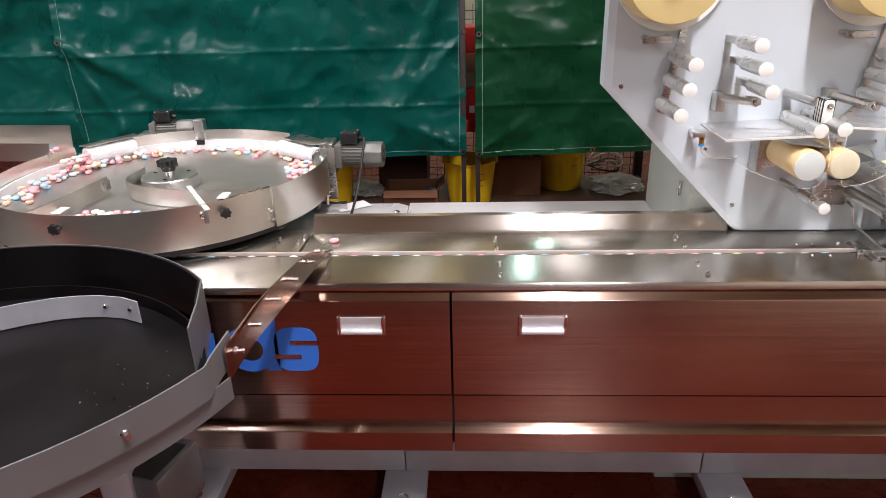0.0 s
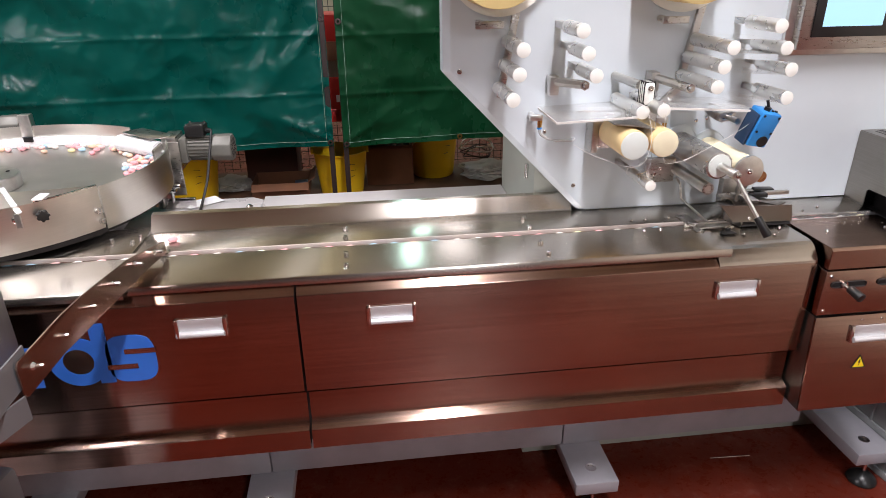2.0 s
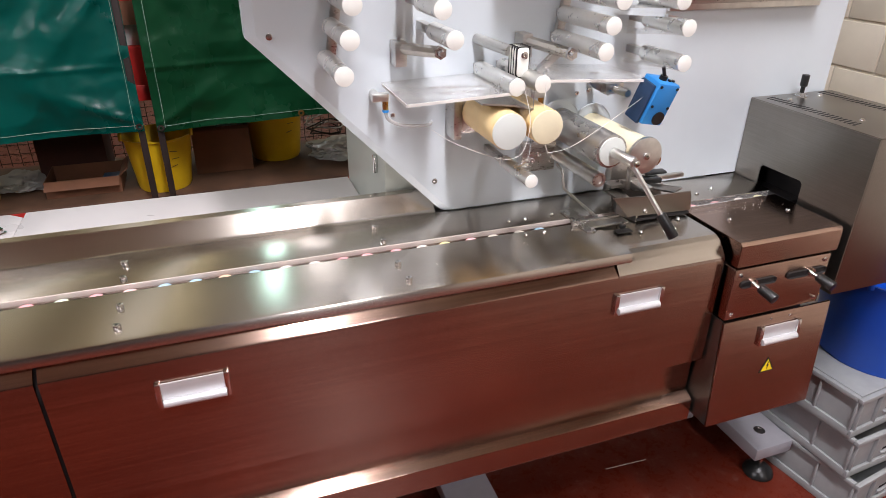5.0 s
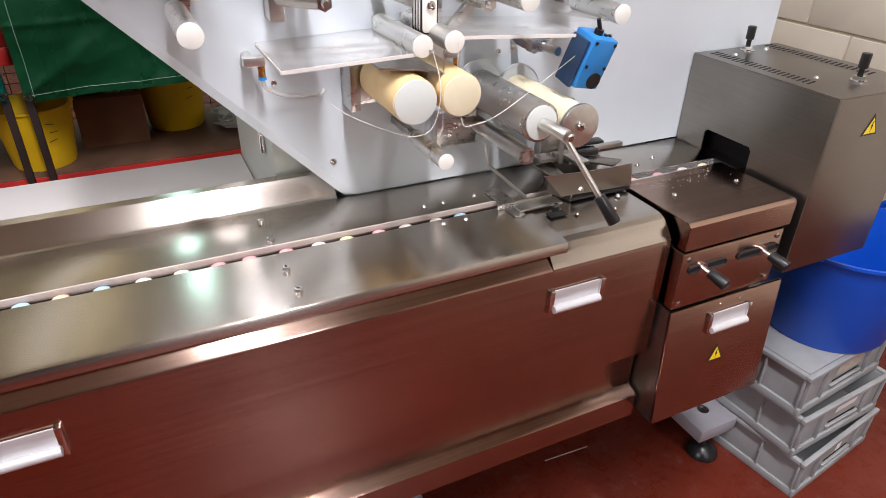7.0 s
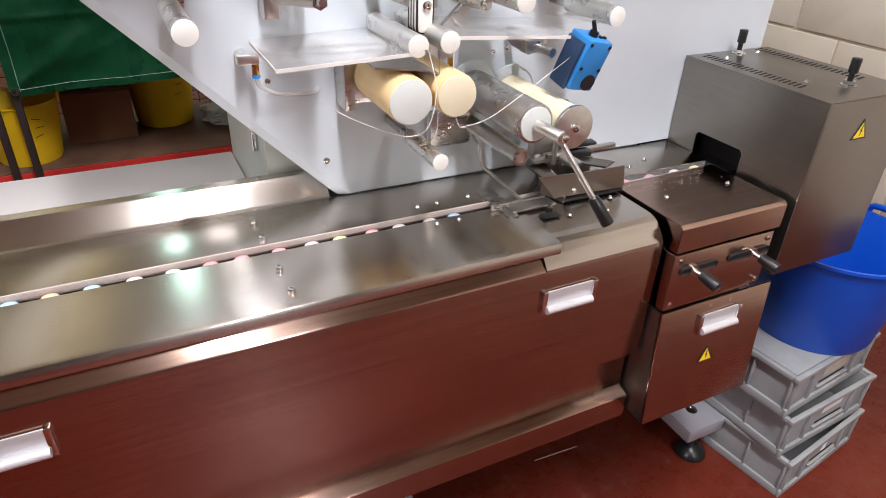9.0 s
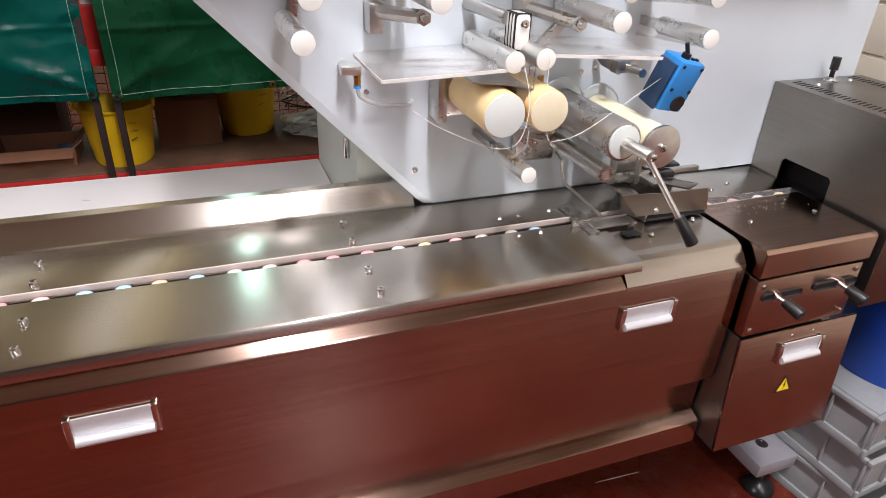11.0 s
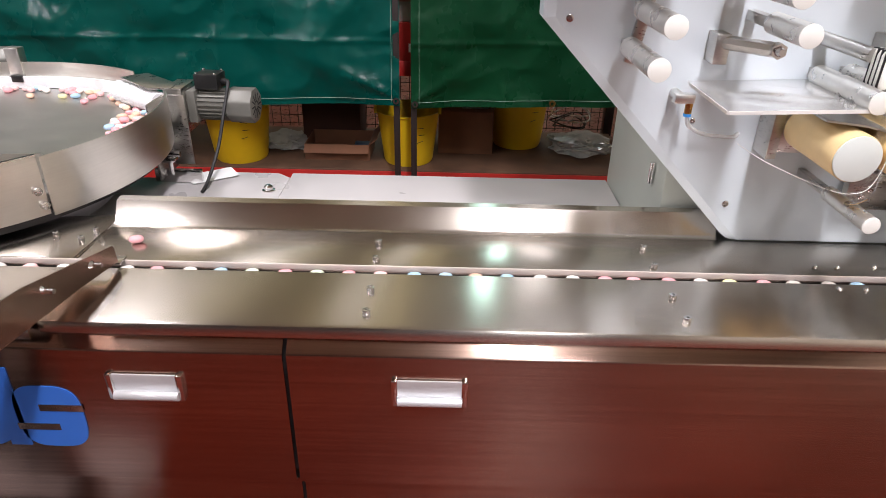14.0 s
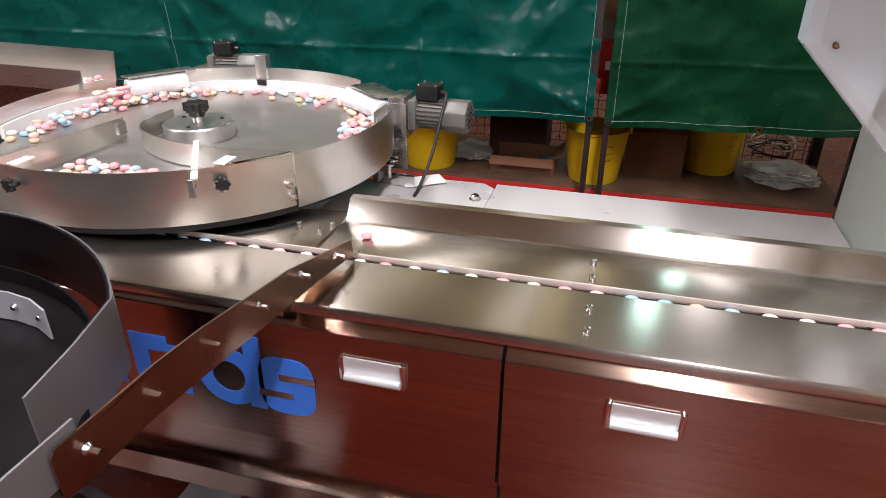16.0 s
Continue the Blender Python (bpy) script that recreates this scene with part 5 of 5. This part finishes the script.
def scatter(count, a0, a1, r0, r1, layers=1, size=1.0):
    tries = done = 0
    while done < count and tries < 6000:
        tries += 1
        a, r = radians(rng.uniform(a0, a1)), rng.uniform(r0, r1)
        x, y = FX + r * math.cos(a), FY + r * math.sin(a)
        z = 1.0188
        near = [p for p in placed if math.hypot(p[0] - x, p[1] - y) < 0.021 and abs(p[2] - z) < 0.008]
        if near and layers > 1:
            z = 1.0188 + 0.011
            near = [p for p in placed if math.hypot(p[0] - x, p[1] - y) < 0.021 and abs(p[2] - z) < 0.008]
        if near:
            continue
        placed.append((x, y, z))
        sweet(x, y, z, rng.uniform(0, 180), rng.uniform(-14, 14) if z > 1.02 else rng.uniform(-4, 4), s=size)
        done += 1


scatter(36, 8, 30, 0.37, 0.465, 2)
scatter(14, 30, 55, 0.42, 0.465)
scatter(26, 55, 120, 0.44, 0.468)
scatter(6, 60, 95, 0.36, 0.43)
scatter(40, 120, 165, 0.42, 0.468, 2)
scatter(34, 165, 205, 0.40, 0.468, 2)
for _ in range(170):
    x, y = rng.uniform(-1.2, -0.92), rng.uniform(1.6, 1.83)
    if math.hypot(x - FX, y - FY) < 0.468 and y < 1.80 - max(0, x + 1.1) * 0.1 and not [p for p in placed if math.hypot(p[0] - x, p[1] - y) < 0.02]:
        placed.append((x, y, 1.0188))
        sweet(x, y, 1.0188, rng.uniform(0, 180), rng.uniform(-5, 5))
for k in range(26):
    x, y = -1.50 - rng.uniform(0, 0.5), 2.275 + rng.uniform(-0.055, 0.055)
    if not [p for p in placed if math.hypot(p[0] - x, p[1] - y) < 0.02]:
        placed.append((x, y, 1.1))
        sweet(x, y - (x + 1.51) * -0.07, 1.073 - (x + 1.51) * 0.035, rng.uniform(0, 180), 6, "sweets in the tray")
for k in range(46):
    u = rng.random()
    x, y = -1.405 - 0.10 * u + rng.uniform(-0.03, 0.03), 2.235 + 0.03 * u + rng.uniform(-0.05, 0.05)
    if math.hypot(x - FX, y - FY) > 0.47:
        x, y = FX + (x - FX) * 0.455 / math.hypot(x - FX, y - FY), FY + (y - FY) * 0.455 / math.hypot(x - FX, y - FY)
    level = len([p for p in placed if math.hypot(p[0] - x, p[1] - y) < 0.017])
    placed.append((x, y, 1.0188))
    if level < 5:
        sweet(x, y, 1.0188 + 0.0105 * level, rng.uniform(0, 180), rng.uniform(-15, 15))
# ---- curtains ----

def curtain(x0, x1, z0, z1, mat, label, seed, bow=0.0, back=0.0):
    nx, nz = max(30, int((x1 - x0) * 85)), 130
    rng_ = random.Random(seed)
    ph = [rng_.uniform(0, 6.28) for _ in range(6)]
    bm = bmesh.new()

    def y_at(x, z):
        u = x * 3.1 + ph[0]
        w = 0.018 * math.sin(u + 0.8 * math.sin(z * 2.2 + ph[1])) + 0.008 * math.sin(2.7 * u + z * 3 + ph[2]) + 0.005 * math.sin(6.1 * x - 7 * z + ph[3])
        w += 0.05 * noise.noise(Vector((x * 1.7 + seed, z * 2.3, 0.3))) + 0.03 * noise.noise(Vector((x * 4 + z * 3 + seed, z * 4.5 - x * 2, 1.3)))
        w += 0.016 * abs(noise.noise(Vector((x * 7 - z * 5 + seed, z * 6 + x * 3, 2.3)))) + 0.01 * abs(noise.noise(Vector((x * 3 + z * 9, z * 4 - x * 9 + seed, 4.3))))
        for zc in (0.985, 1.275, 1.56):
            w -= 0.007 * math.exp(-((z - zc - 0.006 * math.sin(x * 2 + ph[4])) / 0.011) ** 2)
        for xc in (-1.62, -0.86, 0.36):
            w -= 0.004 * math.exp(-((x - xc - 0.004 * math.sin(z * 5)) / 0.011) ** 2)
        for xa, za, xb, zb_, amp, wide in ((-2.17, 1.33, -1.55, 0.98, 0.022, 0.05), (-0.14, 1.66, -0.55, 0.86, 0.03, 0.06), (-0.12, 1.32, -0.42, 1.02, 0.02, 0.035), (-0.12, 0.76, -0.5, 0.93, 0.018, 0.035),
                                           (-2.17, 0.74, -1.75, 1.02, 0.02, 0.05), (-2.17, 1.33, -1.9, 0.8, 0.016, 0.03), (-0.01, 1.34, 0.3, 1.1, 0.012, 0.035), (-0.01, 0.75, 0.25, 0.9, 0.012, 0.03), (-2.4, 1.6, -2.9, 0.8, 0.03, 0.07)):
            dx, dz = xb - xa, zb_ - za
            ln = math.hypot(dx, dz)
            s_, d_ = ((x - xa) * dx + (z - za) * dz) / ln, ((x - xa) * dz - (z - za) * dx) / ln
            if -0.05 < s_ < ln + 0.1:
                w -= amp * math.exp(-(d_ / (wide * (0.4 + s_ / ln))) ** 2) * max(0.0, min(1.0, (s_ + 0.05) / 0.1)) * max(0.0, min(1.0, (ln + 0.1 - s_) / 0.25))
        return 3.5 + back + w * 0.8
    ob = thing("curtain", ((x0 + x1) / 2, 3.5, z0), label, "curtain", "tarpaulin curtains")
    grid = []
    for i in range(nx + 1):
        row = []
        for k in range(nz + 1):
            x = x0 + (x1 - x0) * i / nx
            z = z0 + bow * (x - x0) / (x1 - x0) + (z1 - z0) * k / nz
            row.append(bm.verts.new((x, y_at(x, z), z)))
        grid.append(row)
    faces = [bm.faces.new((grid[i][k], grid[i + 1][k], grid[i + 1][k + 1], grid[i][k + 1])) for i in range(nx) for k in range(nz)]
    bmesh.ops.solidify(bm, geom=faces, thickness=0.0025)
    part("sheet", bm, mat, ob)
    zb = lambda x: z0 + bow * (x - x0) / (x1 - x0)
    part("hem_stitch", rod([(x0 + (x1 - x0) * k / 60, y_at(x0 + (x1 - x0) * k / 60, zb(x0 + (x1 - x0) * k / 60) + 0.028) - 0.003, zb(x0 + (x1 - x0) * k / 60) + 0.028) for k in range(61)], 0.0011, 5), THREAD, ob)
    for xs in (x0 + 0.035, x1 - 0.035):
        part("side_stitch", rod([(xs, y_at(xs, z0 + 0.02 + (z1 - z0) * k / 40) - 0.003, z0 + 0.02 + (z1 - z0) * k / 40) for k in range(40)], 0.0009, 5), THREAD, ob)
    spots = [(x0 + 0.016, zb(x0) + 0.022), (x1 - 0.016, zb(x1) + 0.022), (x0 + 0.016, zb(x0) + 0.64), (x1 - 0.016, zb(x1) + 0.64)]
    if x1 - x0 < 2:
        spots.append((0.581, 0.742))
    for gx, gz in spots:
        bm2 = moved(arc_wall(0, 0, 0.006, 0.0145, -0.002, 0.003, 0, 360, 24), Matrix.Translation((gx, y_at(gx, gz) - 0.004, gz)) @ pose(0, 0, 0, 90, 0, 0))
        part("grommet", bm2, BRASS if abs(gx - 0.581) < 0.001 else CHROME, ob, "metal grommet")
    return ob


curtain(-2.20, -0.092, 0.705, 1.72, TEAL, "creased teal green tarpaulin curtain with grommets", 1, 0.008)
curtain(-4.4, -2.16, 0.72, 1.72, TEAL, "creased teal green tarpaulin curtain beside another", 5, 0.0, 0.045)
curtain(-0.04, 1.45, 0.702, 1.72, GREEN, "dark green tarpaulin curtain with stitched hem", 9, 0.06)
for name, px in (("curtain_post", -0.107), ("curtain_post", -0.03), ("curtain_post", 1.5)):
    solid(name, bx(px - 0.013, px + 0.013, 3.525, 3.55, 0, 1.76, 0.002), POST, "dark upright post behind the curtains", "post", "curtain posts")
solid("curtain_rail", bx(-4.5, 1.6, 3.552, 3.58, 1.70, 1.75, 0.003), POST, "dark rail that carries the curtains", "rail")

# ---- shelf rack behind ----
rack = thing("shelf_rack", (0, 4.0, 0), "red storage rack with worn chipboard shelf", "rack")
part("shelf", bx(-2.4, 1.06, 3.68, 4.34, 0.325, 0.345, 0.003), WOOD, rack, "worn brown chipboard shelf")
part("upper_shelf", bx(-2.4, 1.06, 3.75, 4.34, 0.80, 0.82, 0.003), WOOD, rack)
part("beam", bx(-2.4, 1.0, 3.672, 3.679, 0.235, 0.338, 0.003), REDPAINT, rack, "red painted front beam")
part("upper_beam", bx(-2.4, 1.06, 3.742, 3.749, 0.79, 0.86, 0.003), REDPAINT, rack)
for ux in (-2.38, 1.05):
    for uy in (3.75, 4.36):
        part("upright", bx(ux - 0.025, ux + 0.025, uy - 0.03, uy + 0.03, 0, 1.5, 0.003), BLACK, rack)
wires = [rod([(-2.35 + 0.05 * k, 4.36, 0.345), (-2.35 + 0.05 * k, 4.36, 1.45)], 0.0022, 5) for k in range(68)]
wires += [rod([(-2.38, 4.364, 0.36 + 0.05 * k), (1.04, 4.364, 0.36 + 0.05 * k)], 0.0022, 5) for k in range(22)]
part("mesh_back", join(*wires), BLACK, rack, "black wire mesh back")


def flex_tub(x, y, z, r0, r1, h, mat, label, marks=True):
    ob = thing("tub", (x, y, z), label, "tub", "plastic tubs")
    part("body", lathe([(0, 0.0), (r0, 0.0), (r0 + 0.006, 0.012), (r1 - 0.004, h - 0.012), (r1 + 0.006, h - 0.008), (r1 + 0.006, h), (r1 - 0.002, h), (r1 - 0.008, h - 0.012), (r0, 0.014), (0, 0.01)], (x, y, z), 56), mat, ob)
    for s in (-1, 1):
        part("lug", moved(pipe([(-0.06, 0, 0), (-0.045, 0, 0.03), (0.045, 0, 0.03), (0.06, 0, 0)], 0.009), Matrix.Translation((x + s * r1 * 0.99, y, z + h - 0.01)) @ pose(0, 0, 0, 0, 0, 90)), mat, ob)
    if marks:
        for k in range(3):
            a = radians(-64 + 3 * (k % 2))
            q = r0 + (r1 - r0) * (0.5 + 0.14 * k)
            part("pen_mark", moved(bx(-0.017, 0.017, -0.0008, 0.0008, -0.0013, 0.0013, 0, (0, 12 * (k - 1), 0)), Matrix.Translation((x + (q + 0.006) * math.cos(a), y + (q + 0.006) * math.sin(a), z + h * (0.5 + 0.14 * k))) @ pose(0, 0, 0, -8, 0, 26)), BLACK, ob)
    return ob


flex_tub(-0.075, 3.842, 0.345, 0.118, 0.158, 0.265, YELLOW, "yellow plastic tub with pen marks on the shelf")
flex_tub(0.505, 4.14, 0.345, 0.125, 0.165, 0.33, YELLOW, "yellow plastic tub beside a cardboard box")
flex_tub(-0.93, 3.835, 0.345, 0.125, 0.165, 0.28, YELLOW, "yellow plastic tub beside crumpled plastic")


def carton(x0, x1, y0, y1, z0, z1, label, open_top=True, mat=None, flap=0.08):
    ob = thing("carton", ((x0 + x1) / 2, (y0 + y1) / 2, z0), label, "box", "boxes on the rack")
    t = 0.004
    mat = mat or CARD
    for dims in ((x0, x1, y0, y0 + t, z0, z1, 0.001), (x0, x1, y1 - t, y1, z0, z1, 0.001), (x0, x0 + t, y0 + t, y1 - t, z0, z1, 0.001), (x1 - t, x1, y0 + t, y1 - t, z0, z1, 0.001), (x0 + t, x1 - t, y0 + t, y1 - t, z0, z0 + t, 0)):
        part("side", bx(*dims), mat, ob)
    if open_top:
        part("flap", prism([(y0, z1), (y0 - flap * 0.6, z1 - flap * 0.35), (y0 - flap * 0.6 + t, z1 - flap * 0.35 + t), (y0 + t, z1 + t * 0.5)], "x", x0 + 0.004, x1 - 0.004), mat, ob)
        part("flap", prism([(x1, z1), (x1 + flap * 0.5, z1 + flap * 0.4), (x1 + flap * 0.5 - t, z1 + flap * 0.4 + t), (x1 - t, z1 + t * 0.5)], "y", y0 + 0.004, y1 - 0.004), mat, ob)
    else:
        part("lid", bx(x0, x1, y0, y1, z1, z1 + t, 0.001), mat, ob)
    return ob


carton(0.075, 0.36, 3.935, 4.2, 0.345, 0.585, "brown open cardboard box holding clear bags", True, flap=0.03)
carton(-0.60, -0.27, 3.80, 4.05, 0.345, 0.425, "low brown open carton on the shelf", True)
carton(-0.66, -0.35, 4.08, 4.33, 0.345, 0.66, "dark brown closed carton at the rear", False, plain("dark_cardboard", (0.09, 0.035, 0.025), 0.8))
carton(-0.16, 0.06, 3.9, 4.2, 0.82, 1.0, "red printed carton on the upper shelf", False, REDPAINT)
carton(-0.14, 0.08, 3.95, 4.2, 1.004, 1.10, "white carton on a red one", False, PAPER)
carton(-0.2, 0.02, 3.88, 4.2, 1.104, 1.2, "brown carton on the stack", False)
carton(-0.15, 0.05, 3.9, 4.2, 1.204, 1.34, "red carton on the stack", False, REDPAINT)
solid("red_label", bx(-0.075, -0.045, 3.8985, 3.8998, 0.87, 0.91, 0), PAPER, "white label on a red carton", "label")
solid("tray_insert", bx(-0.36, -0.285, 3.83, 3.95, 0.3455, 0.40, 0.004), NAVY, "dark blue plastic tray in a carton", "tray")


def crumpled(x, y, z, sx, sy, sz, seed, label, mat=BAG):
    bm = bmesh.new()
    bmesh.ops.create_icosphere(bm, subdivisions=4, radius=1)
    for v in bm.verts:
        d = noise.noise(v.co * 1.7 + Vector((seed, 0, 0))) * 0.35 + abs(noise.noise(v.co * 4.1 + Vector((0, seed, 0)))) * 0.35
        v.co *= 0.8 + d
        v.co = Vector((x + v.co.x * sx, y + v.co.y * sy, z + max(0.0, (v.co.z + 0.72)) * sz))
    ob = solid("plastic_bag", bm, mat, label, "bag", "plastic bags")
    return ob


crumpled(0.83, 4.02, 0.3455, 0.2, 0.14, 0.055, 3, "crumpled clear plastic bag of parts on the shelf")
crumpled(-0.74, 4.0, 0.3455, 0.12, 0.13, 0.045, 7, "crumpled clear plastic wrapping on the shelf")
crumpled(0.26, 4.06, 0.52, 0.07, 0.09, 0.08, 13, "clear bag that stands out of a box")
for k, (r, z_, ph) in enumerate(((0.075, 0.45, 0), (0.085, 0.48, 0.5), (0.065, 0.43, 1.0), (0.08, 0.50, 1.6))):
    line = [(0.80 + r * 1.35 * math.cos(a / 16 * 6.283 + ph), 4.24 + 0.05 * math.sin(a / 8 * 6.283 + ph), z_ + r * 0.5 * math.sin(a / 16 * 6.283 + ph)) for a in range(17)]
    solid("cable_coil", rod(line, 0.0042, 7), WHITE if k % 2 else RUBBER, "coiled cable hung on the mesh", "cable", "coiled cables")

# ---- crates and blue tub ----
CM = Matrix.Translation((1.722, 1.40, 0)) @ pose(0, 0, 0, 0, 0, 5)


def crate(z0, dx, dy, rz, marks):
    h, w, d = 0.138, 0.395, 0.58
    m = CM @ Matrix.Translation((dx, dy, z0)) @ pose(0, 0, 0, 0, 0, rz)
    at = m.translation
    ob = thing("crate", (at.x, at.y, z0), "grey ribbed plastic stacking crate" + marks, "crate", "stacked crates")
    body = [bx(0.012, w - 0.012, 0.012, 0.016, 0.004, h - 0.012, 0.001), bx(0.012, w - 0.012, d - 0.016, d - 0.012, 0.004, h - 0.012, 0.001), bx(0.012, 0.016, 0.016, d - 0.016, 0.004, h - 0.012, 0.001),
            bx(w - 0.016, w - 0.012, 0.016, d - 0.016, 0.004, h - 0.012, 0.001), bx(0.012, w - 0.012, 0.012, d - 0.012, 0.0, 0.006, 0.002)]
    part("body", moved(join(*body), m), CRATE, ob)
    rim = [bx(0, w, 0, 0.014, h - 0.016, h - 0.002, 0.002), bx(0, w, d - 0.014, d, h - 0.016, h - 0.002, 0.002), bx(0, 0.014, 0.0145, d - 0.0145, h - 0.016, h - 0.002, 0.002), bx(w - 0.014, w, 0.0145, d - 0.0145, h - 0.016, h - 0.002, 0.002)]
    part("rim", moved(join(*rim), m), CRATE, ob)
    low_ = [bx(0.003, w - 0.003, 0.003, 0.0118, 0.001, 0.026, 0.002), bx(0.003, 0.0118, 0.012, d - 0.003, 0.001, 0.026, 0.002)]
    part("foot_rim", moved(join(*low_), m), CRATE, ob)
    for xx in (0.012, 0.095, 0.30, w - 0.018):
        part("rib", moved(bx(xx, xx + 0.006, 0.003, 0.0118, 0.026, h - 0.0165, 0.001), m), CRATE, ob)
    for yy in (0.012, 0.12, 0.30, 0.45):
        part("rib", moved(bx(0.003, 0.0118, yy, yy + 0.006, 0.026, h - 0.0165, 0.001), m), CRATE, ob)
    part("handle_slot", moved(bx(0.15, 0.275, 0.0105, 0.0118, 0.052, 0.058, 0), m), DARK, ob)
    part("handle_lip", moved(bx(0.14, 0.285, 0.004, 0.0118, 0.042, 0.048, 0.001), m), CRATE, ob)
    return ob, m


c1, m1 = crate(0.0, 0.03, -0.055, 3, " with bar label on floor")
for k in range(9):
    part("label_bar", moved(bx(0.205, 0.225, 0.0095, 0.0118, 0.066 + k * 0.0055, 0.069 + k * 0.0055, 0), m1), PAPER, c1)
c2, m2 = crate(0.138, 0.015, -0.02, -1, " with torn paper label")
part("torn_label", moved(prism([(0.17, 0.082), (0.26, 0.085), (0.268, 0.11), (0.20, 0.105), (0.175, 0.1)], "y", 0.0105, 0.0118), m2), PAPER, c2)
c3, m3 = crate(0.276, 0.0, 0.0, 1, " with lid, top of stack")
part("torn_label", moved(bx(0.16, 0.28, 0.0105, 0.0118, 0.07, 0.105, 0), m3), plain("old_label", (0.48, 0.44, 0.38), 0.8, 0.0, 0.2, 60), c3)
part("lid", moved(bx(0.015, 0.38, 0.015, 0.565, 0.124, 0.138, 0.003), m3), CRATE, c3)
flex_tub(1.965, 1.57, 0.4145, 0.158, 0.205, 0.285, BLUETUB, "deep blue plastic tub on stacked grey crates", False)
for k, (wx, wy) in enumerate(((1.98, 1.62), (2.05, 1.56))):
    crumpled(wx, wy, 0.43, 0.03, 0.04, 0.05, 20 + k, "wrapped sweet in clear film in the tub", FILM)
carton(2.85, 3.18, 2.15, 2.7, 0, 0.62, "brown cardboard box by the block wall", False)

# ---- blockwork ----
blk_me = mesh_of("block", bx(-0.008, 0.008, -0.2175, 0.2175, -0.105, 0.105, 0.003), BLOCK)
for row in range(13):
    for col in range(14):
        z, y = 0.1125 + row * 0.225, -0.6 + col * 0.45 + (0.225 if row % 2 else 0)
        ob = new("block", blk_me)
        ob.parent = east
        ob.location = Vector((3.217, y, z)) - Vector(east["base"])
